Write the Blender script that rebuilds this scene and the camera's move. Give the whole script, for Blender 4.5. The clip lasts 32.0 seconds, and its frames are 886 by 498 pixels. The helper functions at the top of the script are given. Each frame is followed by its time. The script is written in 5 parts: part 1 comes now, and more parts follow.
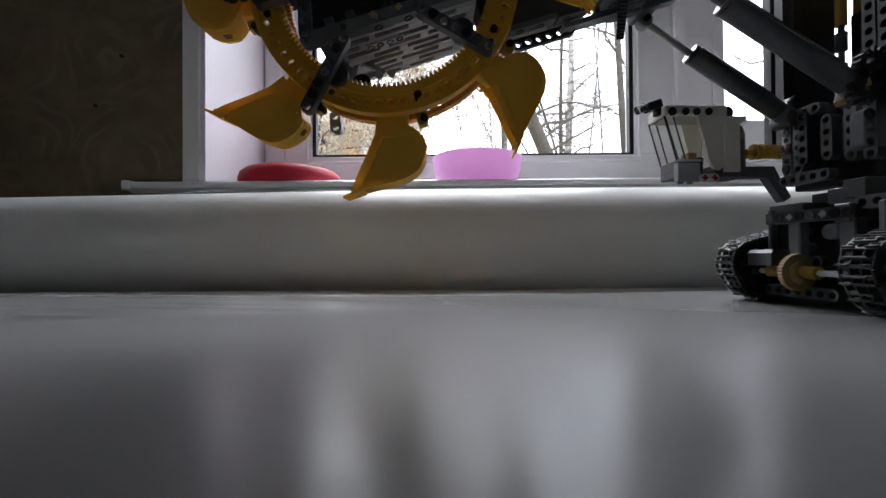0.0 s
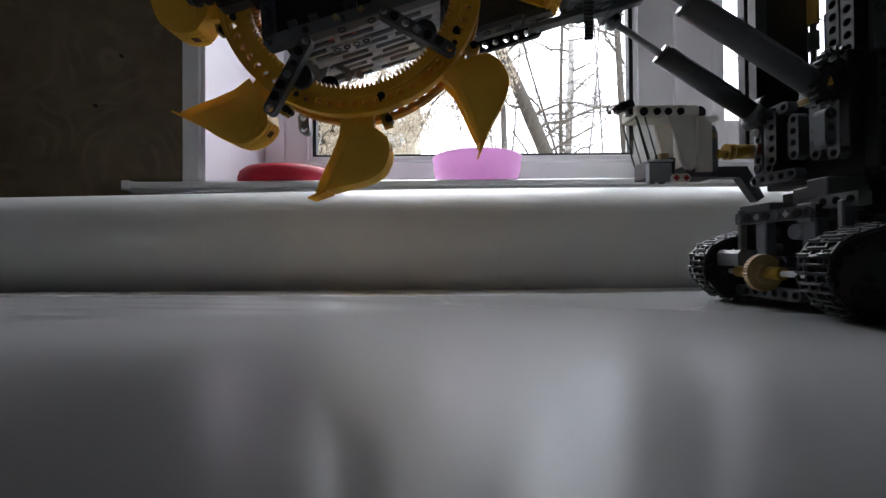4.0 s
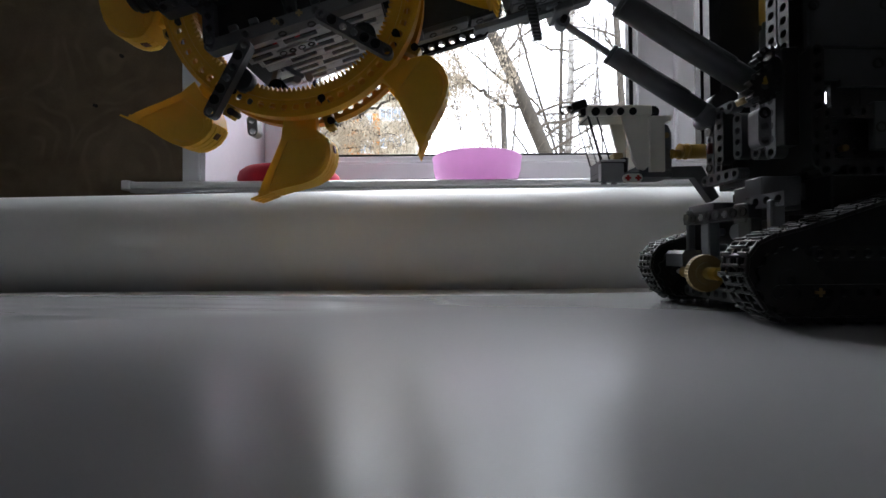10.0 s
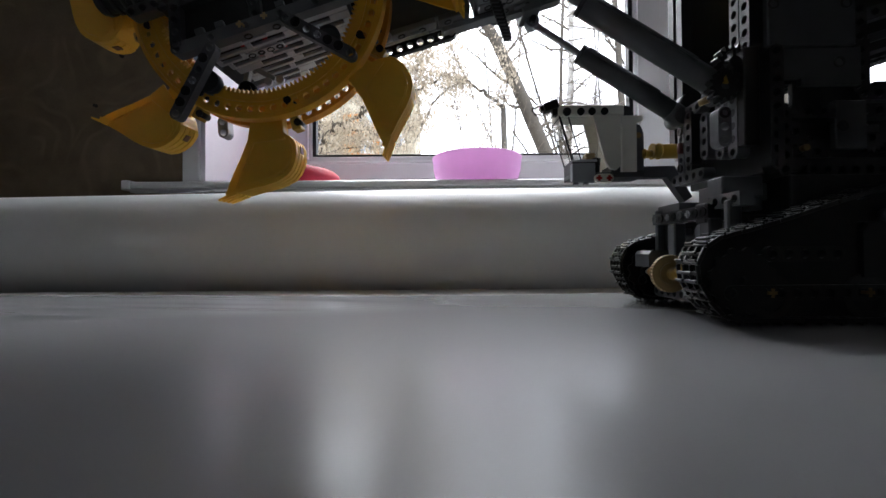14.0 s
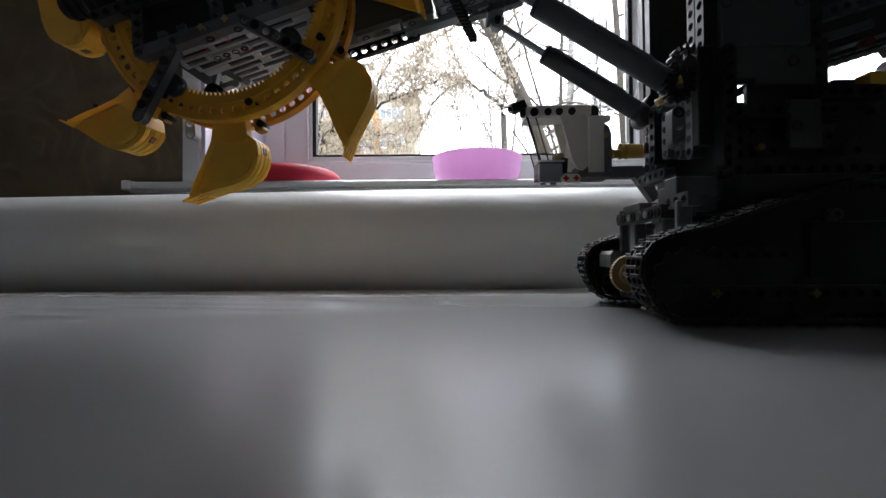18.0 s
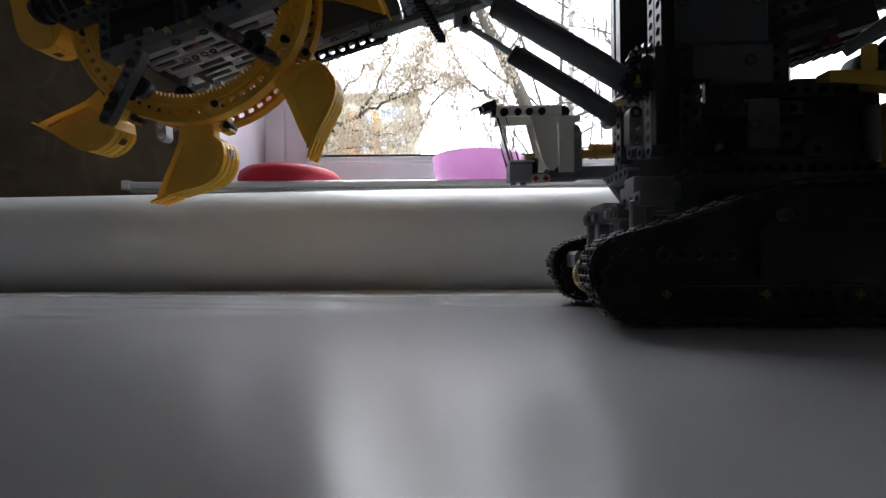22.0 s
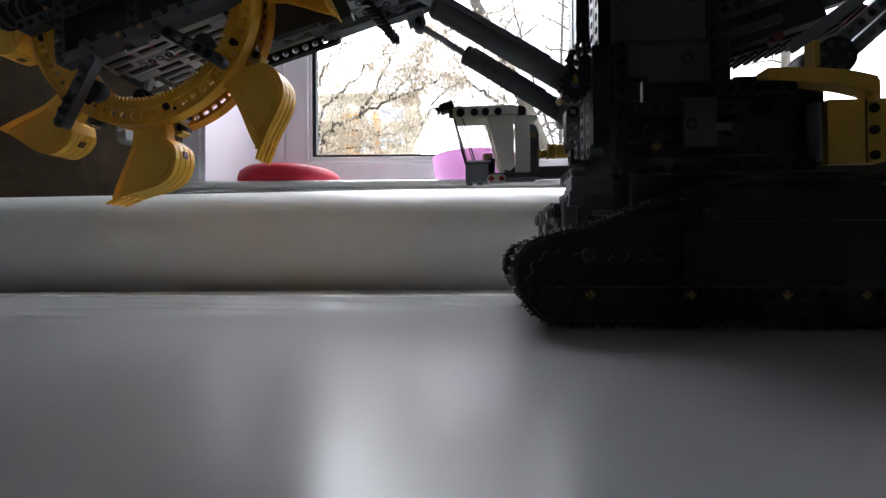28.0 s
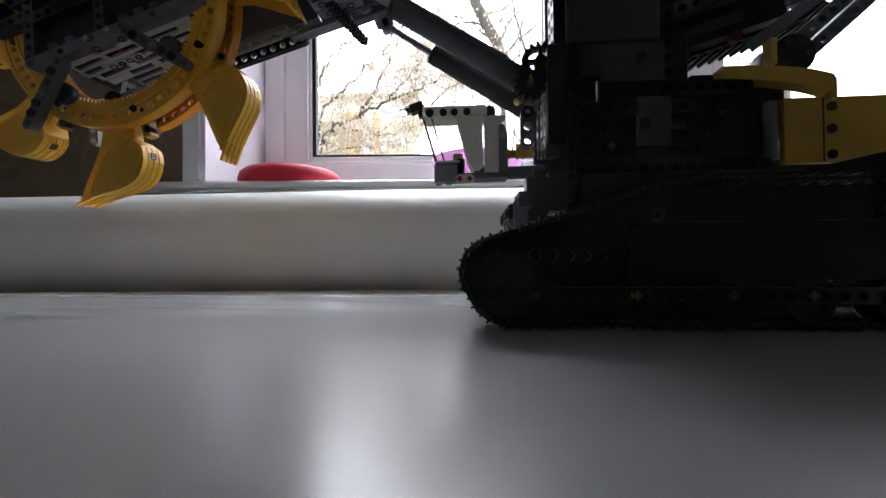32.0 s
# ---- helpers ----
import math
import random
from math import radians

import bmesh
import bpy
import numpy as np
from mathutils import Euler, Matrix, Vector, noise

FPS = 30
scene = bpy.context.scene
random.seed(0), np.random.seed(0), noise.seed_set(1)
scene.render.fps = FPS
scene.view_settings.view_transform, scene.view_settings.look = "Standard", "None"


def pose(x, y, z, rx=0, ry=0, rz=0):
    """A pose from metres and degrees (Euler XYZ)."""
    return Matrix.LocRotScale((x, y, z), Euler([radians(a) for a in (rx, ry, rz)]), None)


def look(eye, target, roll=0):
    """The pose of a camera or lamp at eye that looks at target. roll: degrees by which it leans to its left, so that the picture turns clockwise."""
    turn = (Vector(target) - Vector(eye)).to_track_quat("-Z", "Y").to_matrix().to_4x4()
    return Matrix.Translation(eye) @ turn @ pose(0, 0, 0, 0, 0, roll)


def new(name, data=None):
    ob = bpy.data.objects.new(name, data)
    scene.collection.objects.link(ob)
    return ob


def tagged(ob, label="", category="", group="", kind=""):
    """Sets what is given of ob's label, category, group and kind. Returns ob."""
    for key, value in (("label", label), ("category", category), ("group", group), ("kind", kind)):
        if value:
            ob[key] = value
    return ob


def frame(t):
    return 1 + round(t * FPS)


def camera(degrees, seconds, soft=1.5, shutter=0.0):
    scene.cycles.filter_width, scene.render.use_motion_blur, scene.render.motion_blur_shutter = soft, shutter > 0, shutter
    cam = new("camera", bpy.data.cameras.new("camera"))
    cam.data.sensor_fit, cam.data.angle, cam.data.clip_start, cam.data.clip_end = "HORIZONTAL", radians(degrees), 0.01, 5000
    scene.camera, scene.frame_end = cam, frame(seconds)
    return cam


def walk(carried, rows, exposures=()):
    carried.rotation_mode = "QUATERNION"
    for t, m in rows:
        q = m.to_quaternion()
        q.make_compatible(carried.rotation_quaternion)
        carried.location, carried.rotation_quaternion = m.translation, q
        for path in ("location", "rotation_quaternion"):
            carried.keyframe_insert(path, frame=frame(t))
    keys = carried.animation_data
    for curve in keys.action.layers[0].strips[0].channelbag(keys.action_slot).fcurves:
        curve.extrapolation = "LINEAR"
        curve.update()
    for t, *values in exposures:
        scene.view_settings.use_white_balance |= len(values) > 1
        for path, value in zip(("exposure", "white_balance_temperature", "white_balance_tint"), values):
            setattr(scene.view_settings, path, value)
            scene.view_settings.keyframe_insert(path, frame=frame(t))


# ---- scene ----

# ---------------------------------------------------------------- camera
EYE = (0.0, 0.0, 0.0377)
cam = camera(95.26, 32.0)
STAND = look(EYE, (0, 1, 0.0377 + math.tan(radians(0.60))), -0.448)
walk(cam, [(0, STAND), (32, STAND)], exposures=[(0, 1.74, 5900, 10), (9, 1.76, 5900, 10), (20, 1.82, 5900, 10), (25, 1.98, 5900, 10), (28, 2.14, 5880, 10), (32, 2.30, 5850, 10)])

# ---------------------------------------------------------------- light
world = bpy.data.worlds.new("overcast")
scene.world = world
world.use_nodes = True
wn, wl = world.node_tree.nodes, world.node_tree.links
wn.clear()
sky = wn.new("ShaderNodeTexSky")
sky.sky_type, sky.sun_disc = "NISHITA", False
sky.sun_elevation, sky.sun_rotation = radians(55), radians(-15)
sky.air_density, sky.dust_density = 1.0, 6.0
grey = wn.new("ShaderNodeHueSaturation")
grey.inputs["Saturation"].default_value = 0.5
back = wn.new("ShaderNodeBackground")
back.inputs["Strength"].default_value = 0.15
veil = wn.new("ShaderNodeMix")          # an even cloud cover over the clear sky
veil.data_type = "RGBA"
veil.inputs[0].default_value = 0.6
veil.inputs[7].default_value = (13.3, 13.2, 13.3, 1)
out = wn.new("ShaderNodeOutputWorld")
wl.new(sky.outputs[0], grey.inputs["Color"])
wl.new(grey.outputs[0], veil.inputs[6])
wl.new(veil.outputs[2], back.inputs["Color"])
wl.new(back.outputs[0], out.inputs["Surface"])
sun = new("sun", bpy.data.lights.new("sun", "SUN"))
sun.data.energy, sun.data.angle, sun.data.color = 0.9, radians(60), (1.0, 0.97, 0.93)
sun.matrix_world = look((-1.81, 7.76, 10.0), (0, 1, 0))


# ---------------------------------------------------------------- materials
def material(name, color, rough=0.5, metal=0.0, grain=None, amount=0.15, scale=60.0, bump=0.0, spec=0.5, through_light=0.0, second=None, stretch=(1, 1, 1)):
    """A plain surface with two scales of variation; grain is the second colour that shows through."""
    m = bpy.data.materials.new(name)
    m.use_nodes = True
    n, l = m.node_tree.nodes, m.node_tree.links
    p = n["Principled BSDF"]
    p.inputs["Roughness"].default_value, p.inputs["Metallic"].default_value = rough, metal
    p.inputs["Specular IOR Level"].default_value = spec
    co = n.new("ShaderNodeTexCoord")
    mp = n.new("ShaderNodeMapping")
    mp.inputs["Scale"].default_value = stretch
    l.new(co.outputs["Object"], mp.inputs[0])
    big, small = n.new("ShaderNodeTexNoise"), n.new("ShaderNodeTexNoise")
    big.inputs["Scale"].default_value, small.inputs["Scale"].default_value = scale, scale * 11
    big.inputs["Detail"].default_value = 4
    for t in (big, small):
        l.new(mp.outputs[0], t.inputs["Vector"])
    both = n.new("ShaderNodeMath")
    both.operation = "MULTIPLY_ADD"
    both.inputs[1].default_value = 0.35
    l.new(small.outputs["Fac"], both.inputs[0])
    l.new(big.outputs["Fac"], both.inputs[2])
    ramp = n.new("ShaderNodeValToRGB")
    other = grain or tuple(c * (1 - amount) for c in color)
    ramp.color_ramp.elements[0].position, ramp.color_ramp.elements[1].position = 0.35, 0.95
    ramp.color_ramp.elements[0].color, ramp.color_ramp.elements[1].color = (*color, 1), (*other, 1)
    l.new(both.outputs[0], ramp.inputs[0])
    l.new(ramp.outputs[0], p.inputs["Base Color"])
    vary = n.new("ShaderNodeMapRange")
    vary.inputs["To Min"].default_value, vary.inputs["To Max"].default_value = max(rough - 0.08, 0.02), min(rough + 0.1, 1)
    l.new(big.outputs["Fac"], vary.inputs[0])
    l.new(vary.outputs[0], p.inputs["Roughness"])
    if bump:
        b = n.new("ShaderNodeBump")
        b.inputs["Strength"].default_value, b.inputs["Distance"].default_value = bump, 0.002
        l.new(both.outputs[0], b.inputs["Height"])
        l.new(b.outputs[0], p.inputs["Normal"])
    if through_light:
        tr, mx = n.new("ShaderNodeBsdfTranslucent"), n.new("ShaderNodeMixShader")
        l.new(ramp.outputs[0], tr.inputs[0])
        mx.inputs[0].default_value = through_light
        l.new(p.outputs[0], mx.inputs[1])
        l.new(tr.outputs[0], mx.inputs[2])
        l.new(mx.outputs[0], n["Material Output"].inputs[0])
    return m


def glass(name, color=(1, 1, 1), rough=0.0, ior=1.05):
    m = bpy.data.materials.new(name)
    m.use_nodes = True
    n, l = m.node_tree.nodes, m.node_tree.links
    p = n["Principled BSDF"]
    p.inputs["Base Color"].default_value = (*color, 1)
    p.inputs["Transmission Weight"].default_value = 1
    p.inputs["Roughness"].default_value, p.inputs["IOR"].default_value = rough, ior
    return m


def vinyl(name, color, other, rough, spec):
    """A calendered sheet: soft clouding of tone and gloss, with a faint pebble grain."""
    m = bpy.data.materials.new(name)
    m.use_nodes = True
    n, l = m.node_tree.nodes, m.node_tree.links
    p = n["Principled BSDF"]
    p.inputs["Specular IOR Level"].default_value = spec
    co, mp = n.new("ShaderNodeTexCoord"), n.new("ShaderNodeMapping")
    mp.inputs["Scale"].default_value = (1.0, 2.2, 1.0)
    cloud, smear, mix, gloss = n.new("ShaderNodeTexNoise"), n.new("ShaderNodeTexNoise"), n.new("ShaderNodeMix"), n.new("ShaderNodeMapRange")
    cloud.inputs["Scale"].default_value, smear.inputs["Scale"].default_value = 3.0, 7.0
    cloud.inputs["Detail"].default_value = smear.inputs["Detail"].default_value = 1.0
    for t in (cloud, smear):
        l.new(mp.outputs[0], t.inputs["Vector"])
    l.new(co.outputs["Object"], mp.inputs[0])
    mix.data_type = "RGBA"
    mix.inputs[6].default_value, mix.inputs[7].default_value = (*color, 1), (*other, 1)
    l.new(cloud.outputs["Fac"], mix.inputs[0])
    l.new(mix.outputs[2], p.inputs["Base Color"])
    gloss.inputs["From Min"].default_value, gloss.inputs["From Max"].default_value = 0.2, 0.8
    gloss.inputs["To Min"].default_value, gloss.inputs["To Max"].default_value = rough - 0.02, rough + 0.02
    l.new(smear.outputs["Fac"], gloss.inputs[0])
    # less rubbed, and so glossier, towards the loose far edge
    split, fresh, rub = n.new("ShaderNodeSeparateXYZ"), n.new("ShaderNodeMapRange"), n.new("ShaderNodeMath")
    l.new(co.outputs["Object"], split.inputs[0])
    fresh.inputs["From Min"].default_value, fresh.inputs["From Max"].default_value = 0.14, 0.34
    fresh.inputs["To Min"].default_value, fresh.inputs["To Max"].default_value = 1.0, 0.55
    l.new(split.outputs["Y"], fresh.inputs[0])
    rub.operation = "MULTIPLY"
    l.new(gloss.outputs[0], rub.inputs[0])
    l.new(fresh.outputs[0], rub.inputs[1])
    l.new(rub.outputs[0], p.inputs["Roughness"])
    return m


YELLOW = material("yellow_plastic", (0.96, 0.625, 0.07), 0.34, amount=0.10, scale=90, spec=0.35, through_light=0.34)
# half as bright as YELLOW: the shade on these parts is in the colour
YELLOW_SHADED = material("shaded_yellow_plastic", (0.48, 0.285, 0.03), 0.35, amount=0.12, scale=90)
ORANGE = material("ring_plastic", (0.88, 0.46, 0.02), 0.36, amount=0.15, scale=80, through_light=0.06)
FAR_RING = material("far_ring_plastic", (0.86, 0.36, 0.02), 0.36, amount=0.15, scale=80, through_light=0.10)
DARK = material("dark_grey_plastic", (0.115, 0.12, 0.127), 0.36, amount=0.2, scale=120)
PALE = material("pale_grey_plastic", (0.52, 0.54, 0.56), 0.36, amount=0.1, scale=120)
LIGHT = material("light_grey_plastic", (0.33, 0.35, 0.37), 0.36, amount=0.12, scale=120)
ARM = material("arm_plastic", (0.092, 0.096, 0.103), 0.34, amount=0.2, scale=120)
MID = material("mid_grey_plastic", (0.19, 0.20, 0.215), 0.36, amount=0.15, scale=120)
BLACK = material("black_plastic", (0.012, 0.012, 0.013), 0.40, amount=0.3, scale=120, spec=0.35)
SLAT = material("slat_plastic", (0.42, 0.445, 0.475), 0.36, amount=0.12, scale=120)
CHAR = material("charcoal_plastic", (0.040, 0.042, 0.046), 0.36, amount=0.25, scale=120)
DEEPRED = material("deep_red_plastic", (0.10, 0.010, 0.009), 0.4, amount=0.2, scale=120)
SLOT = material("brown_slot_plastic", (0.16, 0.06, 0.008), 0.5, amount=0.2, scale=120)
RUBBER = material("black_track_plastic", (0.009, 0.009, 0.010), 0.33, amount=0.3, scale=200, bump=0.05, spec=0.4)
TREAD = material("crawler_plastic", (0.0140, 0.0132, 0.0155), 0.42, amount=0.25, scale=120, spec=0.22)
RED = material("red_plastic", (0.55, 0.02, 0.015), 0.35, amount=0.15, scale=120)
TAN = material("tan_plastic", (0.44, 0.31, 0.135), 0.4, amount=0.12, scale=120)
BRASS = material("ochre_plastic", (0.22, 0.13, 0.035), 0.4, amount=0.2, scale=120)
WHITE_PLASTIC = material("white_plastic", (0.84, 0.81, 0.73), 0.35, amount=0.06, scale=120)
STEEL = material("pale_axle_plastic", (0.45, 0.46, 0.47), 0.3, amount=0.1, scale=150)
CLEAR = glass("clear_plastic", (0.86, 0.85, 0.81), 0.02, 1.35)
TABLE = vinyl("grey_vinyl", (0.226, 0.229, 0.234), (0.262, 0.265, 0.270), 0.25, 0.36)
ROLL = material("white_vinyl", (0.80, 0.815, 0.81), 0.42, grain=(0.74, 0.75, 0.74), scale=9, bump=0.0)
PAINT = material("white_window_plastic", (0.80, 0.80, 0.81), 0.35, grain=(0.74, 0.74, 0.75), scale=7)
REVEAL = material("white_reveal_plastic", (0.80, 0.77, 0.80), 0.5, grain=(0.74, 0.71, 0.75), scale=6)
GASKET = material("black_gasket", (0.012, 0.012, 0.014), 0.6, scale=50)
# two greys for the unseen walls, chosen to set the fill light
BOUNCE = material("bounce_wall_paint", (0.58, 0.58, 0.58), 0.9, scale=4, bump=0.05)
DIM = material("dim_wall_paint", (0.38, 0.385, 0.39), 0.9, scale=4, bump=0.05)
CEILING = material("ceiling_paint", (0.78, 0.77, 0.75), 0.9, scale=4, bump=0.05)
LAMINATE = material("pale_laminate", (0.62, 0.61, 0.59), 0.45, grain=(0.54, 0.53, 0.51), scale=8, stretch=(1, 6, 1))
FLOORWOOD = material("brown_floor", (0.075, 0.060, 0.048), 0.45, grain=(0.05, 0.038, 0.03), scale=6, stretch=(1, 8, 1))
PINK = material("pink_bowl_plastic", (0.86, 0.57, 0.83), 0.35, amount=0.08, scale=30, through_light=0.38)
CRIMSON = material("red_bowl_plastic", (0.62, 0.028, 0.065), 0.55, amount=0.1, scale=30, through_light=0.25)
BARK = material("grey_bark", (0.10, 0.088, 0.072), 0.9, grain=(0.045, 0.039, 0.032), scale=3, bump=0.4, stretch=(1, 1, 0.3))
TWIG = material("brown_twig", (0.13, 0.11, 0.088), 0.9, amount=0.3, scale=8)
BIRCH = material("birch_bark", (0.60, 0.585, 0.56), 0.8, grain=(0.22, 0.205, 0.18), scale=2.2, stretch=(1, 1, 3))
DRYLEAF = material("dry_leaves", (0.50, 0.44, 0.345), 0.8, grain=(0.38, 0.32, 0.235), scale=3, through_light=0.35)
BRICK = material("orange_plaster", (0.40, 0.17, 0.035), 0.9, grain=(0.52, 0.25, 0.08), scale=2)
PALEWALL = material("pale_plaster", (0.40, 0.365, 0.28), 0.9, grain=(0.34, 0.31, 0.24), scale=2)
WINGLASS = material("dark_window_glass", (0.30, 0.34, 0.38), 0.1, scale=1)
EARTH = material("autumn_ground", (0.16, 0.13, 0.08), 0.95, grain=(0.10, 0.09, 0.05), scale=0.6, bump=0.3)
PANE = glass("window_pane")


def wallpaper():
    """Dark brown paper with a faint pale damask of curls."""
    m = material("brown_wallpaper", (0.225, 0.168, 0.106), 0.7, grain=(0.14, 0.102, 0.062), scale=16, bump=0.15)
    n, l = m.node_tree.nodes, m.node_tree.links
    p = n["Principled BSDF"]
    base = p.inputs["Base Color"].links[0].from_socket
    co, warp, add = n.new("ShaderNodeTexCoord"), n.new("ShaderNodeTexNoise"), n.new("ShaderNodeVectorMath")
    warp.inputs["Scale"].default_value = 5
    add.operation = "MULTIPLY_ADD"
    add.inputs[1].default_value = (0.12, 0.12, 0.12)
    l.new(co.outputs["Object"], warp.inputs["Vector"])
    l.new(warp.outputs["Color"], add.inputs[0])
    l.new(co.outputs["Object"], add.inputs[2])
    cells, rings = n.new("ShaderNodeTexVoronoi"), n.new("ShaderNodeMath")
    cells.inputs["Scale"].default_value, cells.inputs["Randomness"].default_value = 3.6, 0.45
    l.new(add.outputs[0], cells.inputs["Vector"])
    often = n.new("ShaderNodeMath")
    often.operation, rings.operation = "MULTIPLY", "SINE"
    often.inputs[1].default_value = 58
    l.new(cells.outputs["Distance"], often.inputs[0])
    l.new(often.outputs[0], rings.inputs[0])
    mask = n.new("ShaderNodeTexNoise")
    mask.inputs["Scale"].default_value, mask.inputs["Detail"].default_value = 9, 6
    l.new(co.outputs["Object"], mask.inputs["Vector"])
    ramp = n.new("ShaderNodeValToRGB")
    ramp.color_ramp.elements[0].position, ramp.color_ramp.elements[1].position = 0.2, 1.0
    mul = n.new("ShaderNodeMath")
    mul.operation = "MULTIPLY"
    cut = n.new("ShaderNodeMapRange")
    cut.inputs["From Min"].default_value, cut.inputs["From Max"].default_value = 0.42, 0.72
    l.new(rings.outputs[0], ramp.inputs[0])
    l.new(mask.outputs["Fac"], cut.inputs[0])
    l.new(ramp.outputs[0], mul.inputs[0])
    l.new(cut.outputs[0], mul.inputs[1])
    mix = n.new("ShaderNodeMix")
    mix.data_type = "RGBA"
    l.new(mul.outputs[0], mix.inputs[0])
    l.new(base, mix.inputs[6])
    mix.inputs[7].default_value = (0.25, 0.193, 0.127, 1)
    l.new(mix.outputs[2], p.inputs["Base Color"])
    return m


PAPER = wallpaper()


# ---------------------------------------------------------------- mesh helpers
class Shape:
    """Collects vertices and faces; unit is the size of one unit in metres."""

    def __init__(self, unit=1.0):
        self.v, self.f, self.s, self.unit, self.lift = [], [], [], unit, None

    def add(self, verts, faces, smooth=False, m=None):
        k = len(self.v)
        for p in verts:
            p = m @ Vector(p) if m else p
            self.v.append((p[0] * self.unit, p[1] * self.unit, p[2] * self.unit))
        for f in faces:
            self.f.append(tuple(i + k for i in f))
            self.s.append(smooth)
        return self

    def box(self, x0, x1, y0, y1, z0, z1, c=0.3, m=None):
        """A box with chamfered edges."""
        x0, x1, y0, y1, z0, z1 = min(x0, x1), max(x0, x1), min(y0, y1), max(y0, y1), min(z0, z1), max(z0, z1)
        c = min(c, (x1 - x0) / 3, (y1 - y0) / 3, (z1 - z0) / 3)
        lo, hi = (x0, y0, z0), (x1, y1, z1)
        verts, index = [], {}
        for sx in (0, 1):
            for sy in (0, 1):
                for sz in (0, 1):
                    corner = [(lo, hi)[s][a] for a, s in enumerate((sx, sy, sz))]
                    inward = [c if s == 0 else -c for s in (sx, sy, sz)]
                    for axis in range(3):
                        p = [corner[a] + (0 if a == axis else inward[a]) for a in range(3)]
                        index[sx, sy, sz, axis] = len(verts)
                        verts.append(p)
        faces = []
        for axis in range(3):
            o = [a for a in range(3) if a != axis]
            for s in (0, 1):
                loop = []
                for p, q in ((0, 0), (1, 0), (1, 1), (0, 1)):
                    key = [0, 0, 0]
                    key[axis], key[o[0]], key[o[1]] = s, p, q
                    loop.append(index[(*key, axis)])
                faces.append(loop)
            for p in (0, 1):
                for q in (0, 1):
                    key = [0, 0, 0]
                    key[o[0]], key[o[1]] = p, q
                    far = list(key)
                    far[axis] = 1
                    faces.append([index[(*key, o[0])], index[(*far, o[0])], index[(*far, o[1])], index[(*key, o[1])]])
        for sx in (0, 1):
            for sy in (0, 1):
                for sz in (0, 1):
                    faces.append([index[sx, sy, sz, a] for a in range(3)])
        return self.add(verts, faces, False, m)

    def prism(self, pts, y0, y1, m=None, smooth=False):
        """A slab with an outline in x and z, from y0 to y1."""
        n = len(pts)
        verts = [(x, y0, z) for x, z in pts] + [(x, y1, z) for x, z in pts]
        self.add(verts, [list(range(n)), list(range(2 * n - 1, n - 1, -1))], False, m)
        k = len(self.v) - 2 * n
        for i in range(n):
            j = (i + 1) % n
            self.f.append((k + i, k + n + i, k + n + j, k + j))
            self.s.append(smooth)
        return self

    def shell(self, pts, thick, y0, y1, m=None):
        """A curved plate: an open line in x and z, given a thickness, from y0 to y1."""
        n, inner = len(pts), []
        for i in range(n):
            a, b = Vector(pts[max(i - 1, 0)]), Vector(pts[min(i + 1, n - 1)])
            d = (b - a).normalized()
            inner.append((pts[i][0] - d.y * thick, pts[i][1] + d.x * thick))
        verts = [(x, y, z) for y in (y0, y1) for line in (pts, inner) for x, z in line]
        A, B, C, D = 0, n, 2 * n, 3 * n
        faces = []
        for i in range(n - 1):
            faces += [(A + i, A + i + 1, C + i + 1, C + i), (B + i, D + i, D + i + 1, B + i + 1),
                      (A + i, B + i, B + i + 1, A + i + 1), (C + i, C + i + 1, D + i + 1, D + i)]
        faces += [(A, C, D, B), (A + n - 1, B + n - 1, D + n - 1, C + n - 1)]
        return self.add(verts, faces, False, m)

    def tube(self, p, q, r, n=16, r2=None, inner=0.0, m=None):
        """A round bar from p to q, or a pipe where inner is given."""
        p, q = Vector(p), Vector(q)
        r2 = r if r2 is None else r2
        d = (q - p).normalized()
        u = d.orthogonal().normalized()
        w = d.cross(u)
        ring = [(math.cos(2 * math.pi * i / n), math.sin(2 * math.pi * i / n)) for i in range(n)]
        verts = [p + (u * c + w * s) * r for c, s in ring] + [q + (u * c + w * s) * r2 for c, s in ring]
        sides = [(i, (i + 1) % n, n + (i + 1) % n, n + i) for i in range(n)]
        self.add(verts, sides, True, m)
        if inner:
            k = [p + (u * c + w * s) * inner for c, s in ring] + [q + (u * c + w * s) * inner for c, s in ring]
            self.add(k, [tuple(reversed(f)) for f in sides], True, m)
            caps = [(i, 2 * n + i, 2 * n + (i + 1) % n, (i + 1) % n) for i in range(n)]
            caps += [(n + i, n + (i + 1) % n, 3 * n + (i + 1) % n, 3 * n + i) for i in range(n)]
            self.add(verts + k, caps, False, m)
        else:
            self.add(verts, [list(range(n))[::-1], list(range(n, 2 * n))], False, m)
        return self

    def lathe(self, pts, n=48, m=None):
        """A turned body: radius and height, about z."""
        k = len(pts)
        verts = [(r * math.cos(2 * math.pi * i / n), r * math.sin(2 * math.pi * i / n), z) for i in range(n) for r, z in pts]
        faces = [(i * k + j, ((i + 1) % n) * k + j, ((i + 1) % n) * k + j + 1, i * k + j + 1) for i in range(n) for j in range(k - 1)]
        return self.add(verts, faces, True, m)

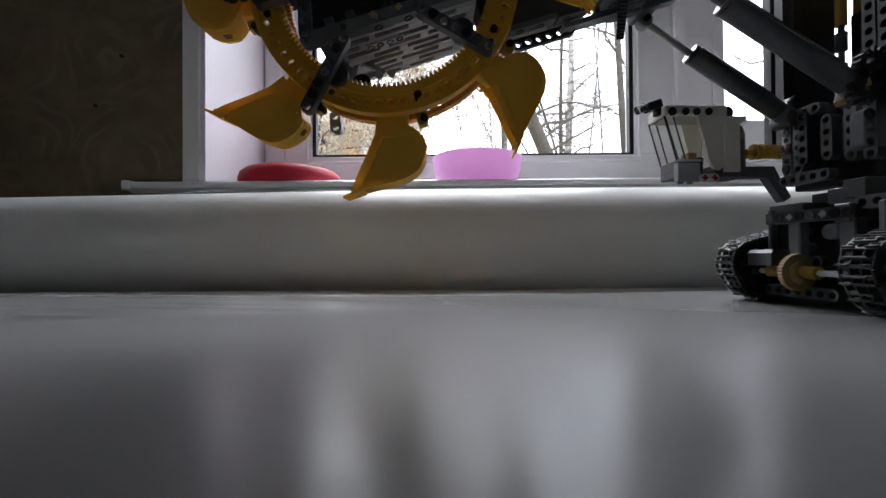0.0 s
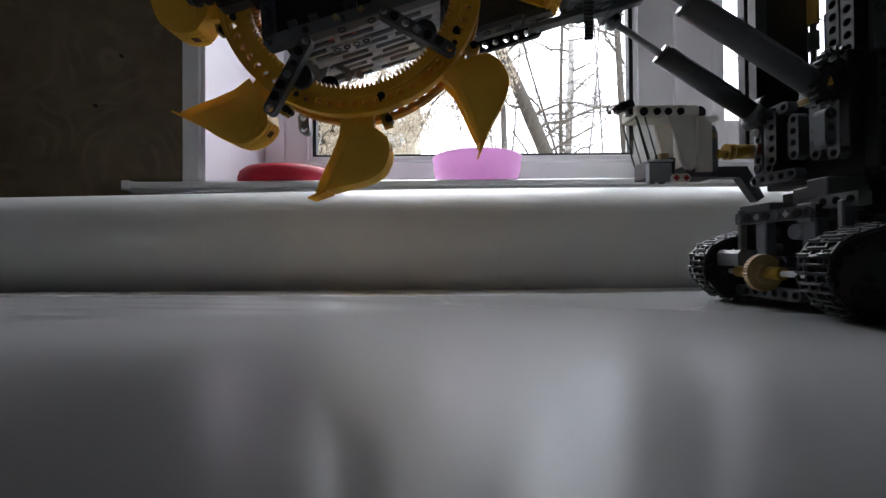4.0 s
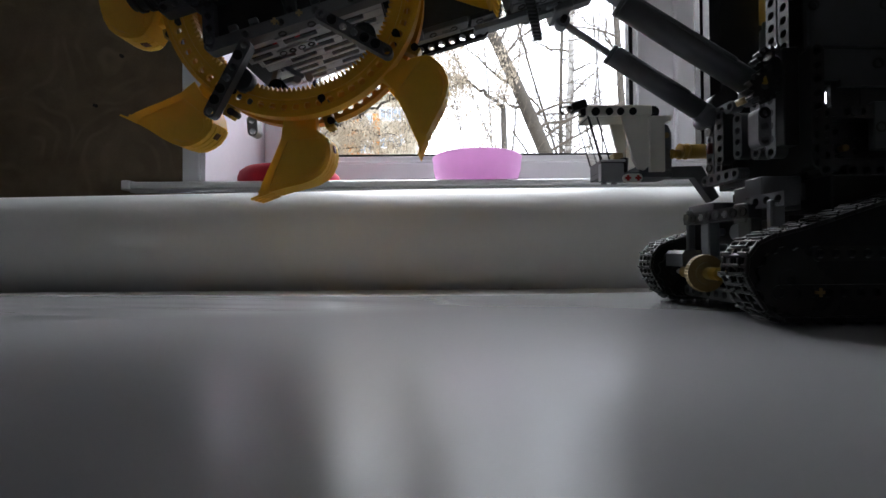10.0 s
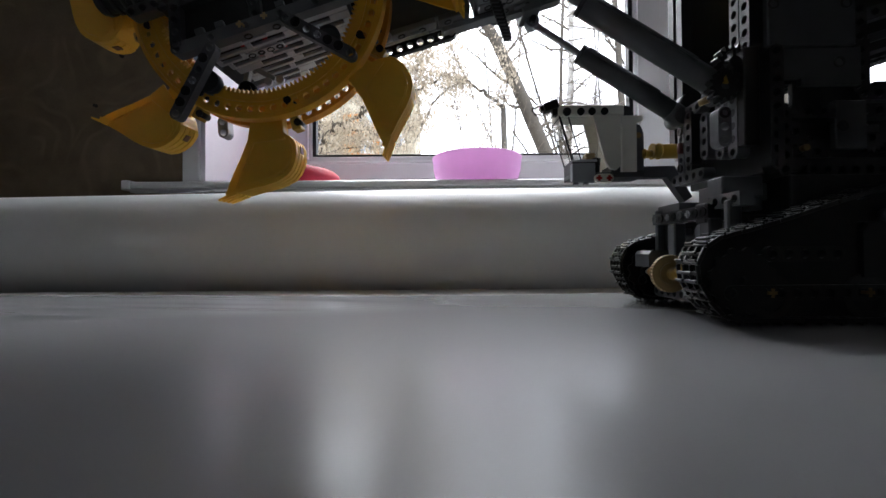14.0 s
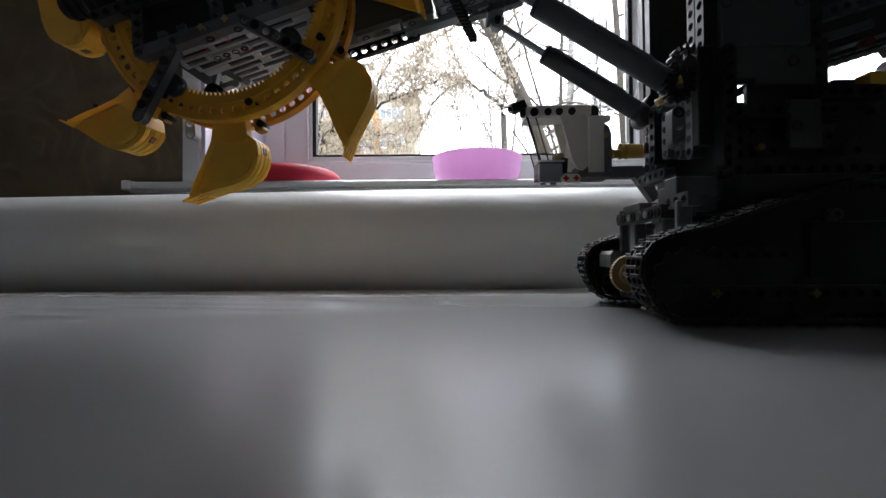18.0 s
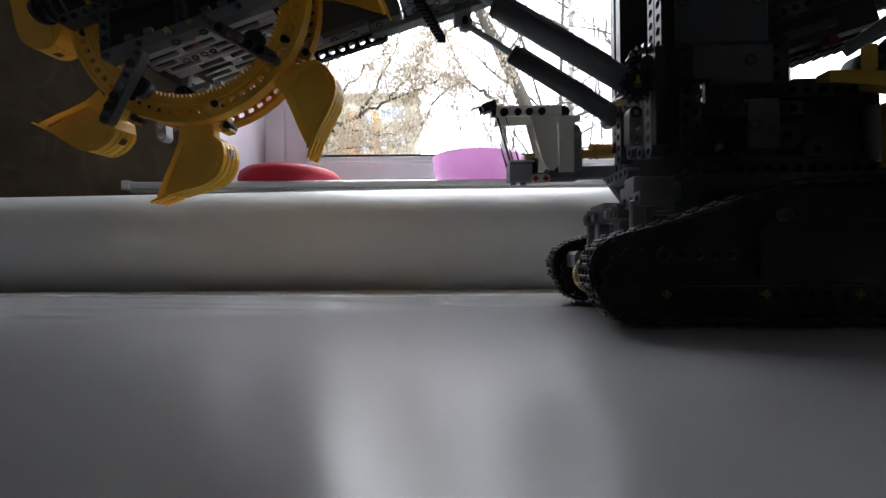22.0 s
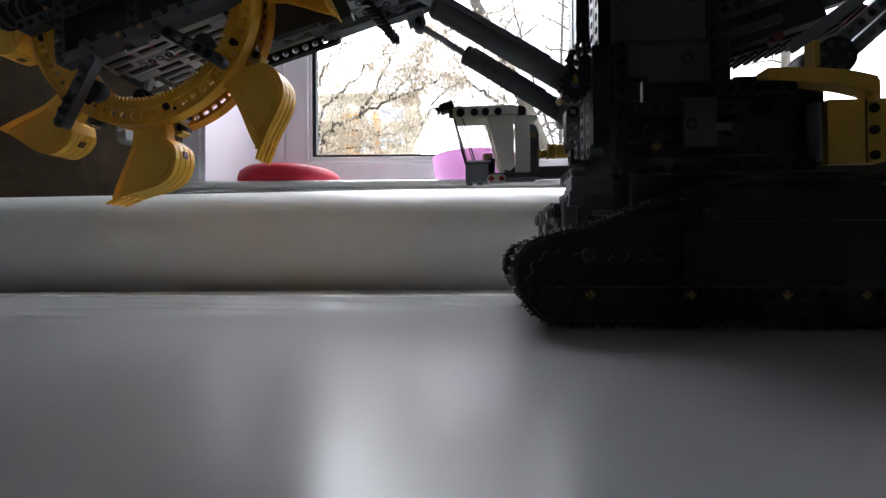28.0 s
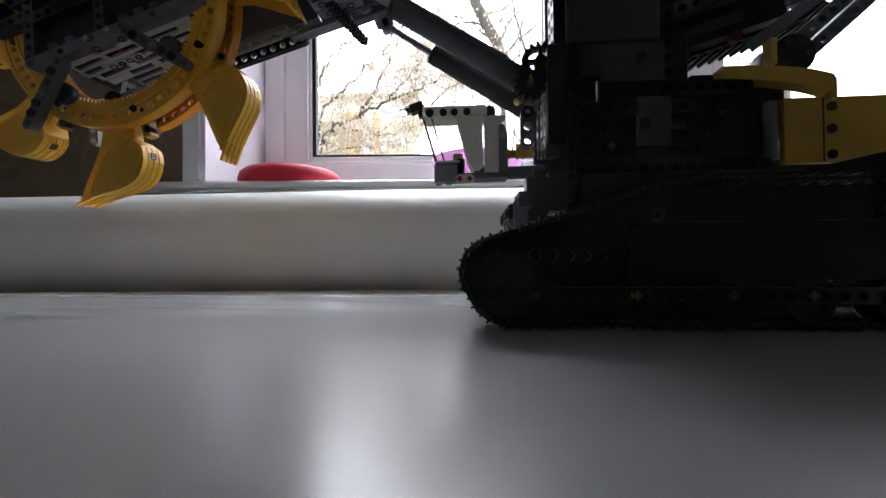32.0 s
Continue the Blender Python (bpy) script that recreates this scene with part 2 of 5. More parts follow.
    def beam(self, n, m=None, wide=8.0, thick=8.0, holes=None, ends=True):
        """A studless beam of n units, along x from its first hole, with holes through y and rounded ends."""
        k, r = 16, 2.45
        for i in range(n):
            def edge(a):
                c, s = math.cos(a), math.sin(a)
                left, right = ends and i == 0, ends and i == n - 1
                if (left and c < 0) or (right and c > 0):
                    return (8 * i + c * wide / 2, s * wide / 2)
                f = 1 / max(abs(c), abs(s))
                return (8 * i + c * f * 4, s * f * wide / 2)
            angles = [2 * math.pi * j / k for j in range(k)]
            outer = [edge(a) for a in angles]
            hole = [(8 * i + r * math.cos(a), r * math.sin(a)) for a in angles]
            h = thick / 2
            verts = [(x, y, z) for y in (-h, h) for loop in (outer, hole) for x, z in loop]
            faces = []
            full = holes is not None and i not in holes
            for j in range(k):
                q = (j + 1) % k
                faces += [(q, j, k + j, k + q), (2 * k + j, 2 * k + q, 3 * k + q, 3 * k + j)]
                if not full:
                    faces.append((k + q, k + j, 3 * k + j, 3 * k + q))
                mid = (angles[j] + math.pi / k) % (2 * math.pi)
                inside = (abs(math.cos(mid)) > abs(math.sin(mid))) and ((math.cos(mid) > 0 and i < n - 1) or (math.cos(mid) < 0 and i > 0))
                if not inside:
                    faces.append((j, q, 2 * k + q, 2 * k + j))
            if full:
                faces += [tuple(range(k, 2 * k)), tuple(reversed(range(3 * k, 4 * k)))]
            self.add(verts, faces, False, m)
        return self

    def gear(self, teeth, r, tall, y0, y1, m=None, bore=2.4):
        """A spur wheel about y."""
        n = teeth * 4
        out = []
        for i in range(n):
            q = r if i % 4 in (1, 2) else r - tall
            a = 2 * math.pi * i / n
            out.append((q * math.cos(a), q * math.sin(a)))
        ins = [(bore * math.cos(2 * math.pi * i / n), bore * math.sin(2 * math.pi * i / n)) for i in range(n)]
        verts = [(x, y, z) for y in (y0, y1) for loop in (out, ins) for x, z in loop]
        faces = []
        for i in range(n):
            j = (i + 1) % n
            faces += [(j, i, n + i, n + j), (2 * n + i, 2 * n + j, 3 * n + j, 3 * n + i), (i, j, 2 * n + j, 2 * n + i), (n + j, n + i, 3 * n + i, 3 * n + j)]
        return self.add(verts, faces, False, m)

    def mesh(self, name, mat):
        me = bpy.data.meshes.new(name)
        me.from_pydata(self.v, [], self.f)
        me.polygons.foreach_set("use_smooth", self.s)
        me.materials.append(mat)
        me.update()
        return me


def recalc(me):
    bm = bmesh.new()
    bm.from_mesh(me)
    bmesh.ops.remove_doubles(bm, verts=bm.verts, dist=2e-6)
    bmesh.ops.recalc_face_normals(bm, faces=bm.faces)
    bm.to_mesh(me)
    bm.free()
    return me


def thing(name, shape, mat, label, category, group="", kind="", at=None):
    ob = new(name, recalc(shape.mesh(name, mat)) if shape else None)
    if at:
        ob.matrix_basis = at
    return tagged(ob, label, category, group, kind)


def part(name, shape, mat, parent, label="", at=None):
    """A part: a shape, or a mesh that is shared with alike parts."""
    me = shape if isinstance(shape, bpy.types.Mesh) else recalc(shape.mesh(name, mat))
    ob = new(name, me)
    ob.parent = parent
    if at:
        ob.matrix_basis = at
    return tagged(ob, label)


def setting(name, shape, mat, label="", category=""):
    return thing(name, shape, mat, label, category, kind="structure")


# ---------------------------------------------------------------- the room
SILL_Z, SILL_Y, WALL_Y, WIN_Y = 0.2216, 1.0, 1.04, 1.387
LEFT, RIGHT = -0.609, 1.72          # sides of the window's opening
TOP = 1.65                          # its head
ROOM_L, ROOM_R, ROOM_BACK, CEIL, FLOOR = -1.5, 2.6, -2.6, 1.95, -0.75

setting("floor", Shape().box(ROOM_L - 0.2, ROOM_R + 0.2, ROOM_BACK - 0.2, 1.2, FLOOR - 0.1, FLOOR, 0), FLOORWOOD, "brown wooden floor of the dim room", "floor")
setting("ceiling", Shape().box(ROOM_L - 0.2, ROOM_R + 0.2, ROOM_BACK - 0.2, 1.5, CEIL, CEIL + 0.1, 0), CEILING, "off-white painted ceiling", "ceiling")
outer = WIN_Y + 0.12
w = Shape()
w.box(ROOM_L, LEFT - 0.012, WALL_Y, outer, FLOOR, CEIL, 0)
w.box(RIGHT + 0.012, ROOM_R, WALL_Y, outer, FLOOR, CEIL, 0)
w.box(LEFT - 0.012, RIGHT + 0.012, WALL_Y, outer, FLOOR, SILL_Z - 0.03, 0)
w.box(LEFT - 0.012, RIGHT + 0.012, WALL_Y, outer, TOP + 0.012, CEIL, 0)
setting("wall_north", w, PAPER, "dark brown damask wallpaper beside the window", "wall")
# added out of view: west reflects fill from the left, the others less
setting("wall_west", Shape().box(ROOM_L - 0.15, ROOM_L, ROOM_BACK, outer, FLOOR, CEIL, 0), BOUNCE, "unseen pale wall that bounces light onto the toy", "wall")
setting("wall_east", Shape().box(ROOM_R, ROOM_R + 0.15, ROOM_BACK, outer, FLOOR, CEIL, 0), DIM, "unseen grey wall, darker to keep the fill light low", "wall")
setting("wall_south", Shape().box(ROOM_L, ROOM_R, ROOM_BACK - 0.15, ROOM_BACK, FLOOR, CEIL, 0), DIM, "unseen grey wall, darker to keep the fill light low", "wall")

# reveal of the opening, with a corner strip on the wall
rv = Shape()
rv.box(LEFT - 0.012, LEFT, WALL_Y - 0.004, WIN_Y, SILL_Z, TOP, 0.001)
rv.box(RIGHT, RIGHT + 0.012, WALL_Y - 0.004, WIN_Y, SILL_Z, TOP, 0.001)
rv.box(LEFT - 0.012, RIGHT + 0.012, WALL_Y - 0.004, WIN_Y, TOP, TOP + 0.012, 0.001)
setting("window_reveal", rv, REVEAL, "white plastic window reveal", "reveal")
tr = Shape()
tr.box(LEFT - 0.056, LEFT - 0.012, WALL_Y - 0.010, WALL_Y - 0.0005, SILL_Z, TOP + 0.06, 0.002)
tr.box(RIGHT + 0.012, RIGHT + 0.064, WALL_Y - 0.010, WALL_Y - 0.0005, SILL_Z, TOP + 0.06, 0.002)
tr.box(LEFT - 0.012, RIGHT + 0.012, WALL_Y - 0.010, WALL_Y - 0.0005, TOP + 0.012, TOP + 0.06, 0.002)
setting("trim", tr, PAINT, "white plastic corner trim round the window", "trim")

# sill with a rolled front lip and an end cap
sl = Shape()
prof = [(SILL_Y + 0.006, SILL_Z), (SILL_Y + 0.001, SILL_Z - 0.003), (SILL_Y, SILL_Z - 0.009), (SILL_Y + 0.001, SILL_Z - 0.016),
        (SILL_Y + 0.006, SILL_Z - 0.019), (SILL_Y + 0.020, SILL_Z - 0.019), (SILL_Y + 0.020, SILL_Z - 0.024), (WIN_Y, SILL_Z - 0.024), (WIN_Y, SILL_Z)]
x0, x1 = -0.79, 1.95
sl.add([(x, y, z) for x in (x0, x1) for y, z in prof], [list(range(9)), list(range(17, 8, -1))] + [(i, 9 + i, 9 + (i + 1) % 9, (i + 1) % 9) for i in range(9)])
sill = setting("window_sill", sl, PAINT, "white plastic window sill with a rounded lip", "sill")
cap = Shape().box(x0 - 0.006, x0 + 0.014, SILL_Y - 0.003, WALL_Y - 0.001, SILL_Z - 0.021, SILL_Z + 0.003, 0.002)
for x, z in ((-0.825, 0.553), (-0.893, 0.425)):
    thing("nail", Shape().tube((x, WALL_Y - 0.006, z), (x, WALL_Y + 0.01, z), 0.0045, 10), GASKET, "dark nail head in the wallpapered wall", "nail", group="nails in the wall")
part("end_cap", cap, PAINT, sill, "white plastic end cap")

# window: fixed pane on one side of the mullion, opening sash on the other
G_L, G_R, G_B = -0.448, 0.662, 0.3735
S_L, S_B, S_R = 0.962, 0.483, 1.58
fr = Shape()
y0, y1 = WIN_Y, WIN_Y + 0.07
fr.box(LEFT - 0.01, G_L, y0, y1, SILL_Z - 0.01, TOP, 0.004)
fr.box(G_L, RIGHT, y0, y1, SILL_Z - 0.01, G_B, 0.004)
fr.box(G_R, 0.88, y0, y1, G_B, TOP, 0.004)
fr.box(G_L, G_R, y0, y1, TOP - 0.08, TOP, 0.004)
fr.box(0.80, RIGHT, y0, y1, TOP - 0.05, TOP, 0.004)
fr.box(RIGHT - 0.05, RIGHT + 0.01, y0, y1, G_B, TOP - 0.05, 0.004)
window = setting("window_1", fr, PAINT, "white plastic window with a fixed pane and an opening sash", "window")
steps = Shape()
for a, b, c, d in ((LEFT + 0.002, LEFT + 0.07, SILL_Z, TOP), (G_L - 0.018, G_L - 0.010, G_B - 0.012, TOP - 0.07), (G_R + 0.010, G_R + 0.018, G_B - 0.012, TOP - 0.07)):
    steps.box(a, b, y0 - 0.010, y0 - 0.0005, c, d, 0.002)
steps.box(G_L - 0.018, G_R + 0.018, y0 - 0.010, y0 - 0.0005, G_B - 0.026, G_B - 0.018, 0.002)
steps.box(LEFT + 0.07, 0.80, y0 - 0.012, y0 - 0.0005, SILL_Z, SILL_Z + 0.055, 0.003)
part("window_frame", steps, PAINT, window)
sash = Shape()
sash.box(0.795, S_L, y0 - 0.022, y0 - 0.001, G_B - 0.03, TOP - 0.04, 0.005)
sash.box(S_L, S_R, y0 - 0.022, y0 - 0.001, G_B - 0.03, S_B, 0.005)
sash.box(S_R, S_R + 0.12, y0 - 0.022, y0 - 0.001, G_B - 0.03, TOP - 0.04, 0.005)
sash.box(S_L, S_R, y0 - 0.022, y0 - 0.001, TOP - 0.16, TOP - 0.04, 0.005)
sash_part = part("sash", sash, PAINT, window, "white opening sash")
part("bead", Shape().box(S_L - 0.045, S_L - 0.037, y0 - 0.027, y0 - 0.0225, S_B - 0.06, TOP - 0.1, 0.001), PAINT, sash_part)
gk = Shape()
for l, r, b, t in ((G_L, G_R, G_B, TOP - 0.08), (S_L, S_R, S_B, TOP - 0.16)):
    gk.box(l + 0.0005, l + 0.013, y0 + 0.004, y0 + 0.03, b, t, 0.001)
    gk.box(r - 0.015, r - 0.0005, y0 + 0.004, y0 + 0.03, b, t, 0.001)
    gk.box(l + 0.013, r - 0.015, y0 + 0.004, y0 + 0.03, b + 0.0005, b + 0.007, 0.001)
part("gasket", gk, GASKET, window, "black rubber gasket")
for l, r, b, t in ((G_L, G_R, G_B, TOP - 0.08), (S_L, S_R, S_B, TOP - 0.16)):
    pane = part("pane", Shape().box(l + 0.004, r - 0.004, y0 + 0.018, y0 + 0.022, b + 0.003, t, 0), PANE, window, "clear glass pane")
    pane.visible_shadow = False

# ---------------------------------------------------------------- table, its vinyl sheet and the roll
def curl(x):
    """How steeply the sheet's loose corner lifts, and where the lift begins."""
    k = min(max((0.03 - x) / 0.16, 0), 1)
    return 0.125 * k * k * (3 - 2 * k), 0.2294 + 0.141 * (max(x, -0.6) + 0.251) + 0.006 * noise.noise((x * 9, 0.2, 0.4))


def edge(x):
    """The far edge of the sheet: a little askew, nearer where the corner lifts."""
    s, yb = curl(x)
    m = 0.0975 + 0.0080 * math.exp(-((x - 0.03) / 0.16) ** 2)
    return (EYE[2] + s * yb) / (m + s) + 0.0012 * noise.noise((x * 3.0, 0.7, 0.2))


tb = Shape()
tb.box(-1.35, 1.6, -0.55, 0.470, -0.032, -0.004, 0.003)
table = thing("table", tb, LAMINATE, "wide table with a pale top covered by a grey vinyl sheet", "table")
for x in (-1.25, 1.5):
    for y in (-0.45, 0.30):
        part("leg", Shape().box(x - 0.03, x + 0.03, y - 0.03, y + 0.03, FLOOR, -0.032, 0.003), FLOORWOOD, table)


def sheet():
    """The sheet: flat, with faint waves towards its far edge."""
    nx, ny = 160, 420
    verts, faces = [], []
    for z0 in (0.0, -0.0032):
        for j in range(ny + 1):
            for i in range(nx + 1):
                x = -1.3 + 2.8 * i / nx
                f = j / ny
                y = -0.5 + (edge(x) + 0.5) * (f * 1.55 if f < 0.5 else 0.775 + (f - 0.5) * 0.45)
                s, yb = curl(x)
                d = y - yb
                far = min(max((y - 0.25) / 0.14, 0), 1) ** 2
                z = 0.0006 * far * noise.noise((x * 2.5, y * 36, 0.3)) + 0.00022 * far * noise.noise((x * 6 + y * 4, y * 130, 2.3))
                z += s * (math.sqrt(d * d + 0.008 ** 2) + d) / 2 + s * (0.008 * noise.noise((x * 9 + y * 9, y * 55, 1.5)) + 0.0045 * noise.noise((x * 7 + y * 30, y * 150, 4.5))) * min(max(d / 0.01, 0), 1)
                verts.append((x, y, z + z0))
    top, row = (nx + 1) * (ny + 1), nx + 1
    for j in range(ny):
        for i in range(nx):
            a = j * row + i
            faces.append((a, a + 1, a + row + 1, a + row))
    for i in range(nx):
        for a in (i, ny * row + i):
            faces.append((a, a + 1, a + 1 + top, a + top))
    return Shape().add(verts, faces, True)


thing("vinyl_sheet", sheet(), TABLE, "glossy grey vinyl sheet spread over the table", "sheet")
ROLL_R, ROLL_Y, ROLL_Z = 0.086, 0.552, 0.0385
bench = thing("bench", Shape().box(-1.46, 1.75, 0.44, 0.96, FLOOR + 0.12, ROLL_Z - ROLL_R - 0.0005, 0.006), FLOORWOOD, "low wooden bench under the window", "bench")
for x in (-1.4, 1.65):
    for y in (0.49, 0.9):
        part("foot", Shape().box(x - 0.03, x + 0.03, y - 0.03, y + 0.03, FLOOR, FLOOR + 0.12, 0.003), FLOORWOOD, bench)


def roll():
    """A soft cylinder, a little askew, with the free edge of the sheet on it."""
    n, k = 60, 96
    verts, faces = [], []
    for i in range(n + 1):
        x = -1.42 + 3.07 * i / n
        yc = ROLL_Y - 0.075 * min(x, 0)
        for j in range(k):
            a = 2 * math.pi * j / k
            r = ROLL_R + 0.0004 * noise.noise((x * 1.3, math.cos(a) * 0.8, math.sin(a) * 0.8)) * (1 if math.sin(a) > -0.5 else 0)
            verts.append((x, yc + r * math.cos(a), ROLL_Z + r * math.sin(a)))
    for i in range(n):
        for j in range(k):
            q = (j + 1) % k
            faces.append((i * k + j, i * k + q, (i + 1) * k + q, (i + 1) * k + j))
    faces += [tuple(range(k)), tuple(range(n * k + k - 1, n * k - 1, -1))]
    return Shape().add(verts, faces, True)


thing("vinyl_roll", roll(), ROLL, "long white roll of vinyl lying on the bench under the window", "roll")


def bowl(name, x, y, r, tall, foot, mat, label):
    pts = [(0.0, 0.0), (foot, 0.0), (foot + 0.003, 0.004), (r * 0.91, tall * 0.22), (r * 0.955, tall * 0.5), (r * 0.985, tall * 0.9), (r, tall - 0.002), (r - 0.002, tall),
           (r - 0.005, tall - 0.001), (r * 0.93, tall * 0.55), (foot * 0.96, tall * 0.47), (0.0, tall * 0.46)]
    return thing(name, Shape().lathe(pts, 64), mat, label, "bowl", at=pose(x, y, SILL_Z + 0.0002))


bowl("bowl", 0.095, 1.115, 0.1235, 0.077, 0.102, PINK, "pink translucent plastic bowl standing on the window sill")
lid = [(0.0, 0.0), (0.130, 0.0), (0.136, 0.004), (0.136, 0.022), (0.131, 0.037), (0.119, 0.047), (0.098, 0.0525), (0.0, 0.054)]
thing("basin", Shape().lathe(lid, 64), CRIMSON, "red plastic basin turned upside down on the sill", "basin", at=pose(-0.425, 1.135, SILL_Z + 0.0002))

# ---------------------------------------------------------------- outdoors
setting("ground", Shape().add([(-400, 3, -6), (400, 3, -6), (400, 900, -6), (-400, 900, -6)], [(0, 1, 2, 3)]), EARTH, "leaf-strewn autumn ground below the window", "ground")
setting("facade", Shape().box(-8, ROOM_L - 0.01, outer, outer + 0.2, -6, 6, 0).box(ROOM_R + 0.01, 8, outer, outer + 0.2, -6, 6, 0).box(-8, 8, outer + 0.0, outer + 0.2, -6, FLOOR - 0.12, 0), PALEWALL, "outer wall of the house", "wall")


def limb(shape, p, d, length, r, depth, rng, leaves=None, bend=0.25, n=6, droop=0.0):
    """A tapering, crooked branch with side branches; returns its end."""
    steps_ = max(3, int(4 + depth))
    seg = length / steps_
    p, d = Vector(p), Vector(d).normalized()
    ring0 = None
    for i in range(steps_ + 1):
        rr = r * (1 - 0.75 * i / steps_)
        u = d.orthogonal().normalized()
        w_ = d.cross(u)
        k = len(shape.v)
        shape.v += [tuple(p + (u * math.cos(2 * math.pi * a / n) + w_ * math.sin(2 * math.pi * a / n)) * rr) for a in range(n)]
        if ring0 is not None:
            for a in range(n):
                b = (a + 1) % n
                shape.f.append((ring0 + a, ring0 + b, k + b, k + a))
                shape.s.append(True)
        ring0 = k
        if depth > 0 and i > 0:
            for _ in range(2 if depth > 1 else rng.choice((1, 2, 3))):
                side = Vector((rng.uniform(-1, 1), rng.uniform(-0.5, 0.5), rng.uniform(-0.35, 0.9)))
                q = (d * 0.55 + side.normalized() * 0.8).normalized()
                limb(shape, p, q, length * rng.uniform(0.32, 0.58), rr * 0.5, depth - 1, rng, leaves, bend, max(n - 1, 3), droop)
        if leaves is not None and depth == 0:
            q = shape.lift + p if shape.lift else p
            if rng.random() < 0.12 + 0.28 * noise.noise((q.x * 1.9, q.y, q.z * 1.9 + 4)):
                leaves.append(p + Vector((rng.gauss(0, 0.08), rng.gauss(0, 0.08), rng.gauss(0, 0.08))))
        d = (d + Vector((rng.gauss(0, bend), rng.gauss(0, bend * 0.5), rng.gauss(0, bend) - droop))).normalized()
        p = p + d * seg
    return p


def foliage(points, size, rng, number=4):
    """Bunches of narrow dry leaves and keys that hang from the twigs."""
    s = Shape()
    for p in points:
        for _ in range(number):
            c = p + Vector((rng.gauss(0, 0.045), rng.gauss(0, 0.045), rng.gauss(-0.03, 0.05)))
            a = Vector((rng.uniform(-0.7, 0.7), rng.uniform(-0.7, 0.7), -1)).normalized()
            b = a.cross(Vector((rng.uniform(-1, 1), rng.uniform(-1, 1), 0.1))).normalized()
            h = size * rng.uniform(0.5, 1.2)
            s.add([c - a * h, c + b * h * 0.4, c + a * h, c - b * h * 0.4], [(0, 1, 2, 3)])
    return s


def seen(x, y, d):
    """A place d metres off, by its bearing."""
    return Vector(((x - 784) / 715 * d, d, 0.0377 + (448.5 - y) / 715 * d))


def tree(name, base, top, r, depth, seed, label, leafy=False, bark=BARK, spread=1.0, start=0.2, number=9, reach=2.2, droop=0.0):
    """A trunk from base to top with limbs from a share of its height upwards."""
    rng = random.Random(seed)
    base, top = Vector(base), Vector(top)
    axis = top - base
    tk, leaves = Shape(), ([] if leafy else None)
    steps_, n = 14, 10
    prev = None
    for i in range(steps_ + 1):
        f = i / steps_
        c = base + axis * f + Vector((noise.noise((seed, f * 3, 0)) * 0.12, noise.noise((seed, f * 3, 5)) * 0.12, 0)) * min(1, 3 * f)
        rr = r * (1 - 0.5 * f) * (1 + 0.08 * noise.noise((seed, f * 9, 2)))
        k = len(tk.v)
        tk.v += [(c.x + rr * math.cos(2 * math.pi * a / n), c.y + rr * math.sin(2 * math.pi * a / n), c.z) for a in range(n)]
        if prev is not None:
            for a in range(n):
                b = (a + 1) % n
                tk.f.append((prev + a, prev + b, k + b, k + a))
                tk.s.append(True)
        prev = k
    ob = new(name)
    ob.location = base
    tagged(ob, label, "tree")
    tk.v = [(x - base.x, y - base.y, z - base.z) for x, y, z in tk.v]
    part("trunk", tk, bark, ob)
    br = Shape()
    for i in range(number):
        f = start + (1 - start) * i / max(number - 1, 1)
        p = axis * f
        a = rng.choice((0, math.pi)) + rng.uniform(-0.7, 0.7)
        d = (math.cos(a) * spread, math.sin(a) * 0.5, rng.uniform(0.15, 1.0))
        limb(br, p, d, reach * rng.uniform(0.6, 1.2) * (1.1 - 0.4 * f), min(r * 0.22, 0.035), depth, rng, leaves, droop=droop)
    part("branches", br, TWIG, ob)
    if leafy:
        tagged(part("crown", foliage(leaves, 0.05, rng), DRYLEAF, ob, "sparse dry yellow-brown leaves"), kind="stuff")
    return ob


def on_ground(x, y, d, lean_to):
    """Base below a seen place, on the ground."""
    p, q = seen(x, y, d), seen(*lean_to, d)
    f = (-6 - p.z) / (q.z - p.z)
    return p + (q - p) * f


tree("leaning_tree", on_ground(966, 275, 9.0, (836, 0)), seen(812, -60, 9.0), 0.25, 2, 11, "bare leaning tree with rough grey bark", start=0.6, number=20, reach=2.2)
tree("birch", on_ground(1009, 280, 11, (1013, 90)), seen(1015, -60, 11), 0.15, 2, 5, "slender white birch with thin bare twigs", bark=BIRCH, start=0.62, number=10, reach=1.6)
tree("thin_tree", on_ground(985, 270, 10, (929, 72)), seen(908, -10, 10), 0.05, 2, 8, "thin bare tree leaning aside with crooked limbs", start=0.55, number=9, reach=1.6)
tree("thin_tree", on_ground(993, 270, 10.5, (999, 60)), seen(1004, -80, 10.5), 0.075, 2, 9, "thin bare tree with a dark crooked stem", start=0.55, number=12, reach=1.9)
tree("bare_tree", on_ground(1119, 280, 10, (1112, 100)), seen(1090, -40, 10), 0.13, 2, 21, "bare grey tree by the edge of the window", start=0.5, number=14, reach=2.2)


